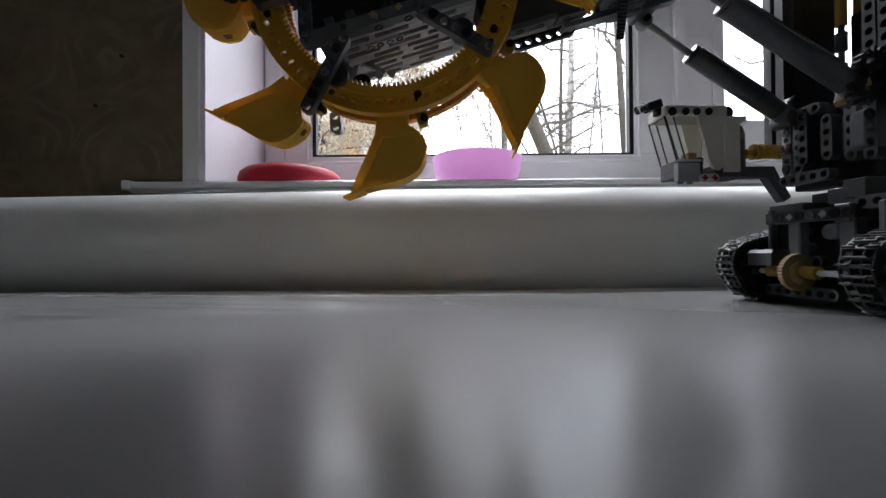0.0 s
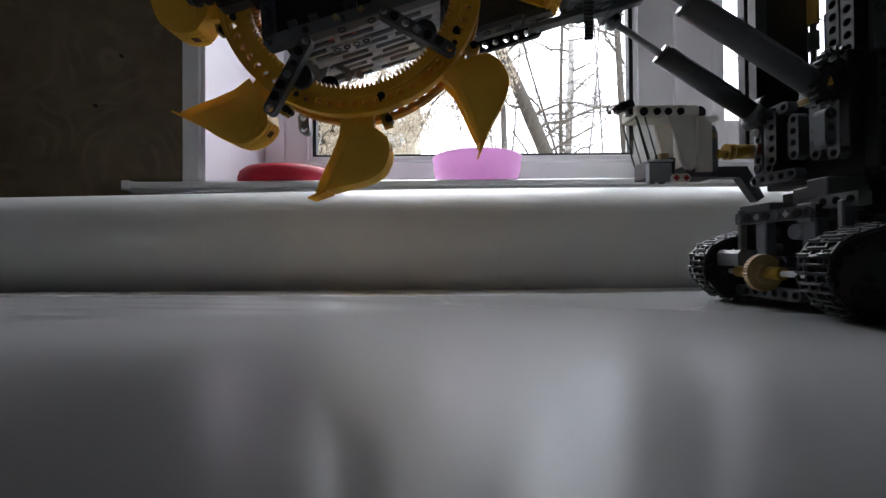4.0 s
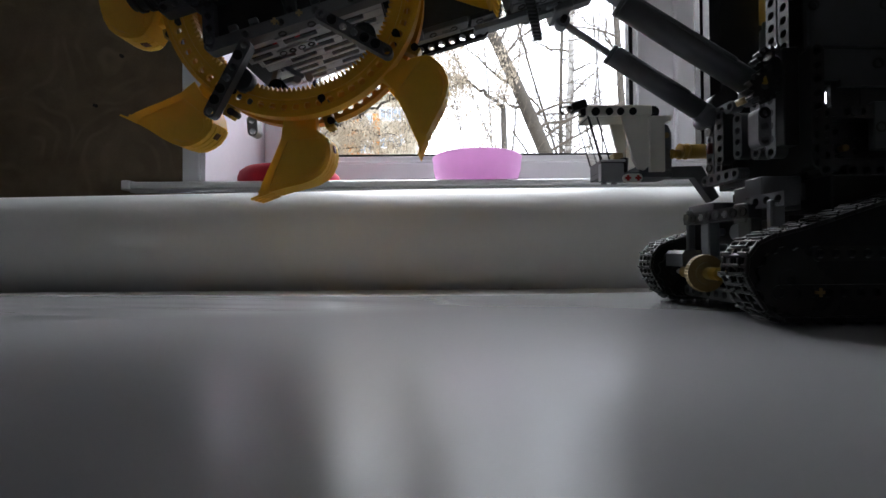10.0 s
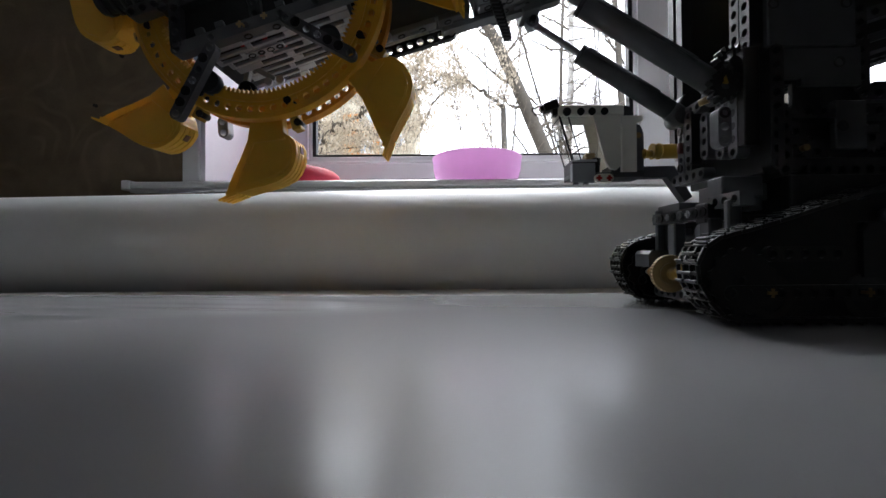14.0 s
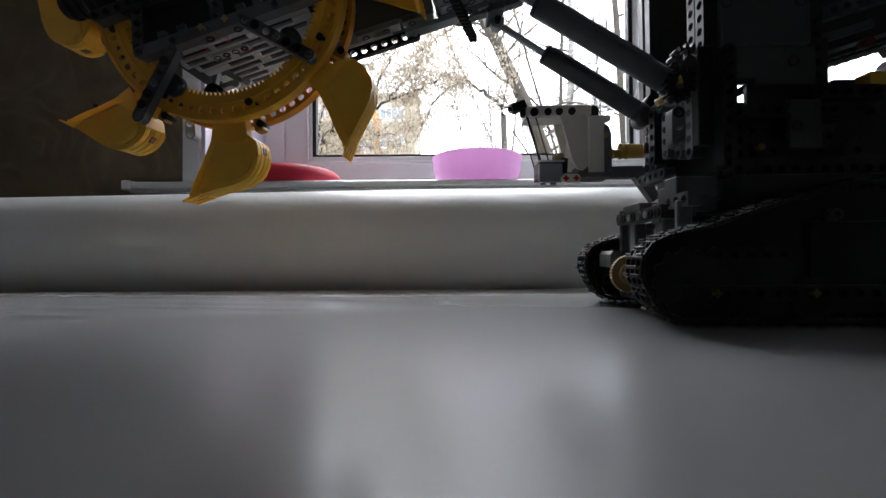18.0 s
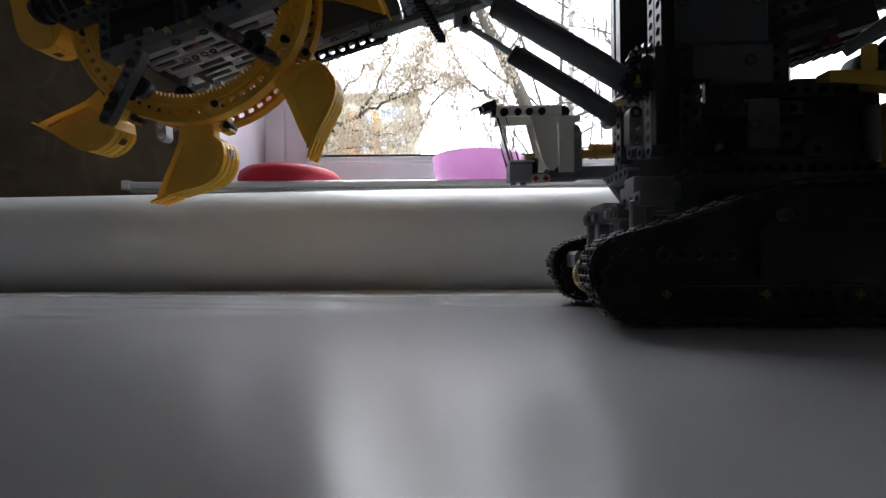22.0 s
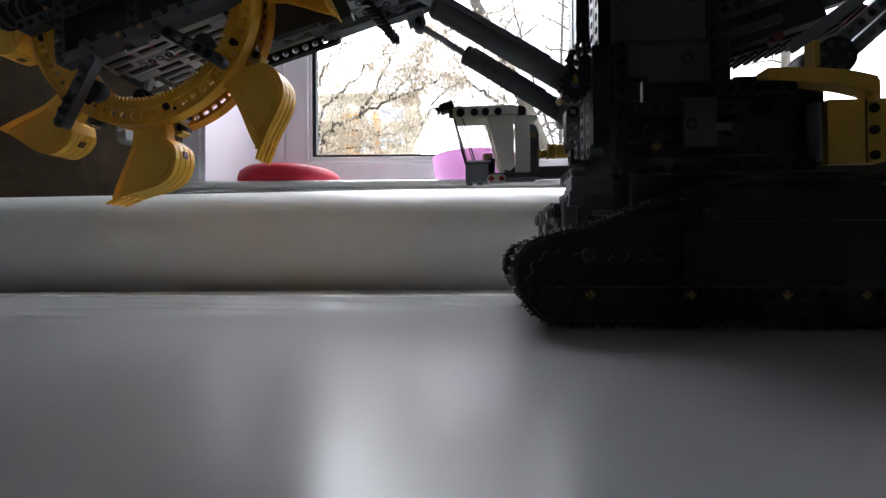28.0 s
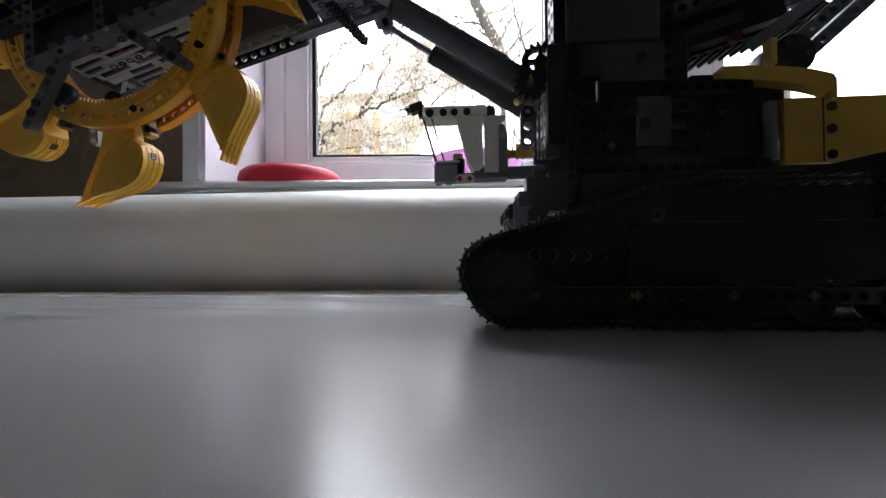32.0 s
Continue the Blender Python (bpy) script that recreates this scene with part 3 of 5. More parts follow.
def boughs(name, base, stem, ways, thick, d, label, seed, spray, bunch=4):
    """A tree whose long boughs cross the pane: each bough follows a crooked way and carries twigs, some with dry leaves."""
    rng = random.Random(seed)
    ob = new(name)
    ob.location = base
    tagged(ob, label, "tree")
    foot = seen(*stem, d) - base
    part("trunk", Shape().tube((0, 0, 0), foot, 0.16, 12, 0.055), BARK, ob)
    twigs, leaves = Shape(), []
    twigs.lift = base
    for way, r in zip(ways, thick):
        pts = []
        for a, b in zip(way, way[1:]):
            for k in range(5):
                f = k / 5
                p = seen(a[0] + (b[0] - a[0]) * f + rng.gauss(0, 0.6), a[1] + (b[1] - a[1]) * f + rng.gauss(0, 0.6), d) - base
                pts.append(p + Vector((0, rng.gauss(0, 0.05), 0)))
        pts.append(seen(*way[-1], d) - base)
        bough = Shape()
        for k, (p, q) in enumerate(zip(pts, pts[1:])):
            r0, r1 = r * (1 - 0.65 * k / len(pts)), r * (1 - 0.65 * (k + 1) / len(pts))
            bough.tube(p, q, r0, 7, r1)
            for _ in range(spray):
                dirn = (q - p).normalized() * 0.6 + Vector((rng.uniform(-1, 1), rng.uniform(-0.6, 0.6), rng.uniform(-0.6, 0.9)))
                limb(twigs, q, dirn, rng.uniform(0.12, 0.7), 0.00055 * d, 1, rng, leaves, bend=0.3, n=3, droop=0.06)
        part("bough", bough, BARK, ob)
    part("twigs", twigs, TWIG, ob)
    if bunch:
        tagged(part("crown", foliage(leaves, 0.036, rng, bunch), DRYLEAF, ob, "pale dry leaves in hanging bunches"), kind="stuff")
    return ob


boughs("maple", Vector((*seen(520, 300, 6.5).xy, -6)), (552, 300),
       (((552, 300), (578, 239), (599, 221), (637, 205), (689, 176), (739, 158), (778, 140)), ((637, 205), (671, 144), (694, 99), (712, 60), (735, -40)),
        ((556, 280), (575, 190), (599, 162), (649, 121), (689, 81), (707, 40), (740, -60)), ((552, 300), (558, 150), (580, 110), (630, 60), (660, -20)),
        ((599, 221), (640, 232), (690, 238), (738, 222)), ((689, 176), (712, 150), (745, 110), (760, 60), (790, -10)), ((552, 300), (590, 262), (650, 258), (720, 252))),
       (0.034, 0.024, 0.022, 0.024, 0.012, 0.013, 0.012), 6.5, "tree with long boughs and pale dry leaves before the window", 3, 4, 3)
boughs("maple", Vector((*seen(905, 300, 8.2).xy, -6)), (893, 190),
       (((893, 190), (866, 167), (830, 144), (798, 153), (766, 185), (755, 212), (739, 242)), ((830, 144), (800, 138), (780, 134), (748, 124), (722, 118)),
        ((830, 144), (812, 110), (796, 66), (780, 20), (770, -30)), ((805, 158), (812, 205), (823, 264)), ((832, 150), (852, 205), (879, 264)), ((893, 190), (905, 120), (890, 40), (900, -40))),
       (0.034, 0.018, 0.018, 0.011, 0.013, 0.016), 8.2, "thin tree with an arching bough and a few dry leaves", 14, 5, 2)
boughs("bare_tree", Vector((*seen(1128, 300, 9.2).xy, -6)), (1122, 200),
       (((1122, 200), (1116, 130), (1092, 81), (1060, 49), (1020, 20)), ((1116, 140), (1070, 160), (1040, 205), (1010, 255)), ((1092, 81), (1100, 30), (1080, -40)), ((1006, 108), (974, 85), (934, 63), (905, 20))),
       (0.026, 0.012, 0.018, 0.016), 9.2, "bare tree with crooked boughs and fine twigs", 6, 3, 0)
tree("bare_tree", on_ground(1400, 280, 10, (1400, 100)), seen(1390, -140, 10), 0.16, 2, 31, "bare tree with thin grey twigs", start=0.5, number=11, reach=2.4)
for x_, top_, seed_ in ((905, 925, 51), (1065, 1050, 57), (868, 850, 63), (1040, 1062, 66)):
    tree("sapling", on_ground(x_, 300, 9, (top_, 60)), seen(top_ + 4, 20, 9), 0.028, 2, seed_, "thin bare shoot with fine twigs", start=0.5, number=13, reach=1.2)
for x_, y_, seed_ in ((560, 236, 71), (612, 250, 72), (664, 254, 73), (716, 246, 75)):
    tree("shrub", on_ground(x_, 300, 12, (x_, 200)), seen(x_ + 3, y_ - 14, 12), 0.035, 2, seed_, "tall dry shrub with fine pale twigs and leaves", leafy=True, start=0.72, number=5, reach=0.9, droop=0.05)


def house():
    """A far block of flats: on each storey an orange bay with a window and a glazed balcony."""
    d = 42.0
    ob = new("apartment_building")
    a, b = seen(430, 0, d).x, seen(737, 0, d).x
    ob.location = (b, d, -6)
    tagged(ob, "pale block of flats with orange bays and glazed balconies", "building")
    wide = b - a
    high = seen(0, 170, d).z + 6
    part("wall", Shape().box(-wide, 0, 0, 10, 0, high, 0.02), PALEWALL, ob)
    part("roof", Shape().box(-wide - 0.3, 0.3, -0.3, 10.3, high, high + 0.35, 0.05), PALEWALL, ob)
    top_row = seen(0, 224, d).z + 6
    for row in range(7):
        z = top_row - 2.75 * row
        if z < 0.5:
            continue
        for bay in range(2):
            x = -3.6 - 8.2 * bay
            part("bay", Shape().box(x - 3.9, x, -0.25, -0.003, z - 0.95, z + 1.35, 0.02), BRICK, ob, "orange plastered bay")
            win = part("window", Shape().box(x - 2.2, x - 0.8, -0.33, -0.253, z - 0.05, z + 1.3, 0.02), PAINT, ob)
            for k in (0, 1):
                part("pane", Shape().box(x - 2.12 + 0.66 * k, x - 1.54 + 0.66 * k, -0.36, -0.331, z + 0.05, z + 1.2, 0), WINGLASS, win)
            bal = part("balcony", Shape().box(x + 0.02, x + 2.5, -1.1, -0.003, z - 0.95, z + 0.28, 0.02), PALEWALL, ob, "pale balcony parapet")
            glazing = part("glazing", Shape().box(x + 0.02, x + 2.5, -1.06, -0.1, z + 0.284, z + 1.7, 0.02), PAINT, bal, "white glazed balcony front")
            for k in range(4):
                part("pane", Shape().box(x + 0.1 + 0.6 * k, x + 0.6 + 0.6 * k, -1.1, -1.061, z + 0.42, z + 1.55, 0), WINGLASS, bal)


house()

# ---------------------------------------------------------------- the toy excavator, in millimetres; it faces -x
U = 0.001
excavator = new("excavator")
tagged(excavator, "grey, black and yellow toy bucket wheel excavator crawling across the sheet", "toy excavator")


def S():
    return Shape(U)


def at(x, y, z, up=0.0):
    """In the x-z plane, turned so that x climbs by up degrees."""
    return pose(x, y, z, 0, -up, 0)


def across(x, y, z):
    """Along -y, with holes facing x."""
    return pose(x, y, z, 0, 0, -90)


def upright_front(x, y, z):
    """Standing, with holes facing x."""
    return pose(x, y, z, 0, -90, 0) @ pose(0, 0, 0, 90, 0, 0)


def beam(parent, n, m, mat=DARK, thick=8.0, holes=None, name="beam", label="", ends=True):
    return part(name, S().beam(n, m, thick=thick - 0.2, wide=7.8, holes=holes, ends=ends), mat, parent, label)


def pin(parent, x, y, z, mat=BLACK, r=2.4, d=9, axis="y"):
    q = (x, y + d, z) if axis == "y" else (x + d, y, z)
    s = S().tube((x, y, z), q, r, 12)
    s.tube((x, y - 0.5, z) if axis == "y" else (x - 0.5, y, z), (x, y + 0.6, z) if axis == "y" else (x + 0.6, y, z), r + 0.7, 14, inner=r - 0.9)
    return part("pin", s, mat, parent)


def cross(parent, x, y, z, mat, d=4, axis="y", name="axle_end"):
    s = S()
    for a, b in ((2.3, 0.9), (0.9, 2.3)):
        if axis == "y":
            s.box(x - a, x + a, y, y + d, z - b, z + b, 0.2)
        else:
            s.box(x, x + d, y - a, y + a, z - b, z + b, 0.2)
    return part(name, s, mat, parent)


# --- tracks
SPROCKET, REAR = (-18.0, 22.4), (228.0, 22.4)


def loop_points():
    pts = [(228 - 4 * i, 2.3) for i in range(61)]
    for i in range(8):
        a = radians(-90 - 10 * i)
        pts.append((SPROCKET[0] + 20.1 * math.cos(a), SPROCKET[1] + 20.1 * math.sin(a)))
    pts += [(-39.8, 20.5), (-41.2, 24.5), (-41.4, 29), (-40.3, 34.5), (-37.3, 39.8), (-31.8, 43.8), (-25, 46.2), (-18, 47.9), (-7, 50.9), (4, 54.3), (14, 57.6), (24, 60.8), (35, 64.3), (46, 67.7), (56, 70.6)]
    pts += [(63 + 105 * i / 18, 71.8) for i in range(19)]
    pts += [(240 - 70 * f, 39.5 + 31.5 * f) for f in (0.95, 0.85, 0.7, 0.55, 0.4, 0.25, 0.1)]
    for i in range(14):
        a = radians(50 - 10 * i)
        pts.append((REAR[0] + 20.1 * math.cos(a), REAR[1] + 20.1 * math.sin(a)))
    return pts


LOOP = loop_points()
RUN = [0.0]
for a_, b_ in zip(LOOP, LOOP[1:] + LOOP[:1]):
    RUN.append(RUN[-1] + math.dist(a_, b_))
LINKS = round(RUN[-1] / 10.0)


def on_loop(d, y):
    """The pose of a link at d millimetres along the loop, counted from the rear of the lower run."""
    d %= RUN[-1]
    i = max(k for k in range(len(LOOP)) if RUN[k] <= d)
    p, q = LOOP[i], LOOP[(i + 1) % len(LOOP)]
    f = (d - RUN[i]) / max(RUN[i + 1] - RUN[i], 1e-6)

    def turn(k):
        a, b = LOOP[(k - 1) % len(LOOP)], LOOP[(k + 1) % len(LOOP)]
        return math.atan2(b[1] - a[1], b[0] - a[0])
    a0, a1 = turn(i), turn((i + 1) % len(LOOP))
    a1 = a0 + (a1 - a0 + math.pi) % (2 * math.pi) - math.pi
    a = a0 + (a1 - a0) * f
    return Matrix.LocRotScale(((p[0] + (q[0] - p[0]) * f) * U, y * U, (p[1] + (q[1] - p[1]) * f) * U), Euler((0, -a, 0)), None)


lk = S()
for y_ in (-9.3, -3.6, 2.2, 7.9):
    lk.box(-4.9, 4.9, y_, y_ + 1.4, -1.6, 0.5, 0.25)
for x_, y0_, y1_ in ((-4.7, -9.4, 9.4), (-0.3, -9.4, 9.4)):
    lk.box(x_, x_ + 1.9, y0_, y1_, -1.5, 0.6, 0.25)
for x_, y0_, y1_ in ((-3.9, -9.5, -2.6), (-3.9, 2.6, 9.5), (0.4, -6.0, 6.0)):
    lk.box(x_, x_ + 1.2, y0_, y1_, 0.4, 1.9, 0.3)
lk.tube((0, -2.6, -2.4), (0, 2.6, -2.4), 1.3, 8)
link_mesh = recalc(lk.mesh("track_link", RUBBER))
wheel_s = S().tube((0, -7, 0), (0, 7, 0), 11.5, 22, inner=7.5).tube((0, -5.4, 0), (0, 5.4, 0), 7.6, 16, inner=2.4)
wheel_mesh = recalc(wheel_s.mesh("road_wheel", BLACK))
sprocket_s = S().gear(12, 17.4, 2.0, -7.6, 7.6).tube((0, -8, 0), (0, 8, 0), 6, 16, inner=2.4)
sprocket_mesh = recalc(sprocket_s.mesh("sprocket", BLACK))
track_links, spin_parts = [], []
for yc, side in ((-92.0, -1), (9.0, 1)):
    crawler = part("crawler", S().box(44, 168, yc - 6, yc + 6, 40, 52, 0.4), TREAD, excavator, "black crawler with a chain of plastic track links", pose(0.004 if side > 0 else 0, 0, 0))
    for ya, yb in ((yc - 8.5, yc - 6.1), (yc + 6.1, yc + 8.5)):
        part("side_plate", S().prism([(41, 24), (41, 47.5), (44, 50.5), (168, 50.5), (171, 47.5), (171, 24)], ya, yb), TREAD, crawler)
    for ya, yb in ((yc - 5.6, yc - 4.2), (yc + 4.2, yc + 5.6)):
        part("nose_plate", S().prism([(-37.6, 19.5), (-39.6, 24.8), (-39.7, 29), (-38.7, 33.8), (-36.1, 38.4), (-31.1, 42.1), (-24.5, 44.5), (-6.5, 49.2), (14.5, 55.9), (41, 64.2), (41, 4.6), (-17, 4.2), (-27.5, 6.6), (-34, 12.5)], ya, yb), TREAD, crawler)
    part("guide", S().prism([(41.2, 52.2), (41.2, 62.8), (60, 68.6), (168, 68.6), (170, 66), (170, 52.2)], yc - 5, yc + 5), TREAD, crawler)
    part("guard", S().box(41.2, 118, yc - 5.6, yc - 4.2, 6, 25, 0.3), TREAD, crawler)
    for sy in (-7.2, 7.2):
        beam(crawler, 33, at(-24, yc + sy, 16.5), BLACK, 3.0)
        beam(crawler, 5, at(-4, yc + sy, 36), BLACK, 3.0)
    for x in (-4.0, 43.7, 87.7, 123.0, 163, 207):
        part("road_wheel", wheel_mesh, None, crawler, at=pose(x * U, yc * U, 14.5 * U))
        part("axle", S().tube((x, yc - 8.8, 16.5), (x, yc + 8.8, 16.5), 1.6, 8), BLACK, crawler)
        cross(crawler, x, yc - 8.9, 16.5, BRASS, 3.0)
    for cx, cz in (SPROCKET, REAR):
        spin_parts.append((part("sprocket", sprocket_mesh, None, crawler, at=pose(cx * U, yc * U, cz * U)), pose(cx * U, yc * U, cz * U)))
    for x, z in ((52, 59.5), (105, 61.5), (166, 61.5)):
        part("roller", S().tube((x, yc - 5, z), (x, yc + 5, z), 7.0, 16, inner=2.4), BLACK, crawler)
    ring_ = S().tube((54, yc - 9.2, 55.4), (54, yc - 5, 55.4), 3.0, 14, inner=1.9)
    part("bush", ring_, CHAR, crawler)
    part("bush", S().tube((157, yc - 9.2, 55.4), (157, yc - 5, 55.4), 3.0, 14, inner=1.9), CHAR, crawler)
    for i in range(LINKS):
        o = part("track_link", link_mesh, None, crawler)
        o.matrix_basis = on_loop(i * RUN[-1] / LINKS, yc)
        track_links.append((o, i * RUN[-1] / LINKS, yc))

# --- chassis between the tracks
ch = S().box(20, 214, -80, 2, 30, 58, 0.6)
chassis = part("chassis", ch, BLACK, excavator, "dark brick chassis between the crawlers")
part("deck", S().box(24, 138, -78, 0, 58.2, 80, 0.6), BLACK, chassis)
part("rail", S().box(138.2, 300, -4, 0, 84, 108, 0.4), BLACK, chassis)
part("nose_block", S().box(2, 19.8, -76, 0, 40, 58, 0.5), BLACK, chassis)
beam(chassis, 8, across(-11, -7.7, 61), CHAR, ends=False)
beam(chassis, 3, across(-7, -68, 66), DARK, ends=False)
for y, mat in ((-7.7, DARK), (-15.7, BLACK), (-31.7, BLACK), (-39.7, DARK), (-55.7, BLACK), (-63.7, BLACK)):
    pin(chassis, -15.4, y, 61, mat, axis="x")
for y in (-23.7, -47.7):
    cross(chassis, -15.6, y, 61, STEEL, axis="x")
part("plate", S().box(-9, 22, -28, 0, 65.2, 71, 0.4), DARK, chassis)
part("plate", S().box(-2, 24, -62, -38, 68, 78, 0.5), DARK, chassis)
for y, w_, z0, z1, mat in ((-2.5, 3, 36, 68, MID), (-20, 9, 24, 57, MID), (-56, 10, 22, 57, DARK), (-78, 4, 46, 66, MID)):
    part("post", S().box(-13, -5, y - w_, y, z0, z1, 0.9), mat, chassis)
part("post_plate", S().box(-8, -5.4, -19.6, -5.8, 34, 57, 0.3), BLACK, chassis)
part("block", S().prism([(-27, 27), (-27, 36), (-25, 38.5), (-13.2, 38.5), (-13.2, 27)], -22, -1), DARK, chassis)
part("back_plate", S().box(2, 5, -48, 10, 20, 57, 0.3), BLACK, chassis)
for y, z in ((6, 50), (6, 38), (-22, 51), (-24, 40)):
    part("bush", S().tube((-4, y, z), (1.9, y, z), 2.6, 12, inner=1.6), MID if y < 0 else DARK, chassis)
part("hub_cap", S().tube((-3, -40, 50), (1.9, -40, 50), 5.2, 16), LIGHT, chassis)
beam(chassis, 7, across(-8, -2, 9), DARK)
beam(chassis, 4, across(-6, -14, 30), DARK)
axle_m = S().box(-20.9, -17.1, -83, 17, 22, 24, 0.2).box(-20, -18, -83, 17, 21.1, 24.9, 0.2)
drive = part("axle", axle_m, STEEL, chassis, "pale cross-shaped axle")
part("bush", S().tube((-19, 9, 23), (-19, 17, 23), 4.0, 14), YELLOW_SHADED, drive, "yellow bush")
part("bush", S().tube((-19, -4, 23), (-19, 8.6, 23), 3.4, 14), BLACK, drive)
part("bush", S().tube((-19, -31, 23), (-19, -11, 23), 4.0, 14), YELLOW_SHADED, drive, "yellow bush")
part("gear", S().gear(36, 12.6, 0.5, -35.5, -32, at(-19, 0, 23)).tube((-19, -37.5, 23), (-19, -35.5, 23), 7.4, 18, inner=5), TAN, drive, "tan gear wheel")
part("bush", S().tube((-19, -49, 23), (-19, -37.7, 23), 4.3, 14), YELLOW_SHADED, drive, "yellow bush")

# --- turntable and house of the upper works
tt = S().tube((70, -34, 68), (70, -34, 74), 44, 48).tube((70, -34, 74), (70, -34, 80), 38, 48)
turntable = part("turntable", tt, BLACK, excavator, "black turntable")
body = S().box(40.2, 128, -60, -2, 80.2, 124, 0.8)
upper = part("upper_body", body, BLACK, excavator, "dark brick upper works")
part("front_block", S().box(22, 40, -62, 12, 84, 126, 0.8), BLACK, upper)
part("rear_block", S().box(128.2, 135.8, -58, -6, 84, 108, 0.8), BLACK, upper)
part("rail", S().box(30, 120, -66, -62.2, 84, 92, 0.5), BLACK, upper)
beam(upper, 5, across(9, 3, 90.5), DARK)
for y, z, n, mat in ((10, 94, 6, MID), (0, 94, 6, DARK), (-10, 98, 5, CHAR), (-28, 98, 4, DARK), (-44, 94, 5, DARK), (-56, 92, 6, DARK)):
    beam(upper, n, upright_front(18 if y > -5 else 12, y, z + 6), mat)
for z in (102, 118, 130):
    pin(upper, 13.4, 10, z, BLACK, axis="x")
part("bush", S().tube((11, 5, 112), (11, 5, 120), 2.0, 12), DEEPRED, upper, "red bush")
beam(upper, 4, across(14, 6, 140), DARK)
for x, z, n, mat in ((22, 88, 9, BLACK), (26, 84, 5, BLACK)):
    beam(upper, n, pose(x, -69, z, 0, -90, 0), mat)
for x, z, n in ((34, 118, 8), (44, 84, 11), (74, 128, 6)):
    beam(upper, n, at(x, -66, z), BLACK)
for x in (34, 46, 90, 106):
    pin(upper, x, -70.4, 118, BLACK)
plate_ = part("plate", S().box(57, 75, -70, -66, 96, 124, 0.5), CHAR, upper, "dark grey plate with a hole")
part("socket", S().tube((61, -70.4, 109), (61, -69, 109), 3.2, 14, inner=2.2), BLACK, plate_)
part("axle_end", S().box(75, 83, -69, -67, 105, 110, 0.4), CHAR, upper)
part("drum", S().tube((130, -64, 88), (130, -64, 120), 3.6, 20), DARK, upper, "grey upright drum")
for x, z in ((40, 108), (52, 96), (84, 104), (100, 96)):
    part("gear", S().gear(16, 9, 1.6, -63.5, -60.2, at(x, 0, z)), BLACK, upper)
part("bush", S().tube((44, -66.4, 98), (44, -63, 98), 2.0, 12), BRASS, upper, "ochre bush")
cog = part("gear", S().gear(16, 11, 2.6, -64, -58, at(5, 0, 150), bore=7.2), BLACK, upper, "black cog")
part("hub", S().tube((5, -64.4, 150), (5, -57, 150), 3.4, 14).box(4, 6, -63.5, -58.5, 142.4, 157.6, 0.2).box(-2.4, 12.4, -63.5, -58.5, 149, 151, 0.2), BLACK, cog)
part("gear", S().gear(12, 9.5, 2.2, -64, -58, at(-1, 0, 136)), BLACK, upper, "black cog")
part("bush", S().tube((-6, -57, 138), (1, -63, 140), 2.8, 14), YELLOW_SHADED, upper, "yellow bush")
part("bush", S().tube((-8, -50, 130.5), (-5, -54, 131.5), 2.2, 14), TAN, upper, "tan bush")
bk = beam(upper, 3, pose(-3, -62, 103, 0, -90, 0), DARK)
part("pin", S().tube((-3, -66.6, 119), (-3, -65, 119), 3.2, 14, inner=1.8), BLACK, bk)
part("block", S().box(-4, 20, -64, -50, 70, 82, 0.6), DARK, upper, "dark grey block")
part("hook_plate", S().prism([(-4, 56), (-4, 69.6), (20, 69.6), (20, 62), (9, 62), (6, 56)], -63, -52), DARK, upper)
part("block", S().box(-14, -5, -64, -54, 54.5, 66.4, 0.5), DARK, chassis)

# --- tower: a near and a far half with a gap between
tower = part("tower", S().box(20, 68, -67, -42, 146, 300, 0.8), BLACK, excavator, "dark tower of beams and panels in two halves")
part("far_half", S().box(30, 66, 20, 44, 118, 300, 0.8), BLACK, tower)
part("far_stub", S().box(66.2, 84, 20, 44, 118, 180, 0.8), BLACK, tower)
part("cross_block", S().box(22, 66, -41.6, 19.6, 112, 132, 0.8), BLACK, tower)
part("column", S().box(8.4, 17.8, -66, -44, 100, 158, 0.6), BLACK, tower)
part("filler", S().box(18, 28, -66, -50, 122.5, 145.5, 0.6).box(28, 36.5, -66, -62, 135.5, 145.5, 0.6).box(36.5, 53, -66, -62, 122.5, 145.5, 0.6).box(53, 70, -66, -50, 122.5, 145.5, 0.6), BLACK, tower)
part("panel", S().box(18, 68, -72, -68, 155, 212, 0.8), CHAR, tower, "dark grey panel")
for x in (21, 62):
    for z in (179, 206):
        part("pin", S().tube((x, -72.6, z), (x, -71.9, z), 3.2, 14, inner=2.1), BLACK, tower)
part("panel", S().prism([(27, 136.5), (37, 136.5), (37, 132.5), (71, 132.5), (71, 154), (27, 154)], -71, -68), CHAR, tower, "dark grey panel")
part("pin", S().tube((58.6, -71.6, 145.5), (58.6, -70.6, 145.5), 3.2, 14, inner=2.1), BLACK, tower)
for y, z, n, mat in ((-62, 160, 14, TREAD), (-53, 160, 14, TREAD)):
    beam(tower, n, upright_front(15.8, y, z), mat)
for y, mat in ((24, BLACK), (36, BLACK)):
    beam(tower, 18, upright_front(25.8, y, 126), mat, holes=set())
beam(tower, 12, pose(74, -64, 130, 0, -90, 0), BLACK)
rod_ = part("rod", S().tube((54, 4, 212), (54, 4, 262), 3.8, 14), YELLOW_SHADED, tower, "yellow rod")
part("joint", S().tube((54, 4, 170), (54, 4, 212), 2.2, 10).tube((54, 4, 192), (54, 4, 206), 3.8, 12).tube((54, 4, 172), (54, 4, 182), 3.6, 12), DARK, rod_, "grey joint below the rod")
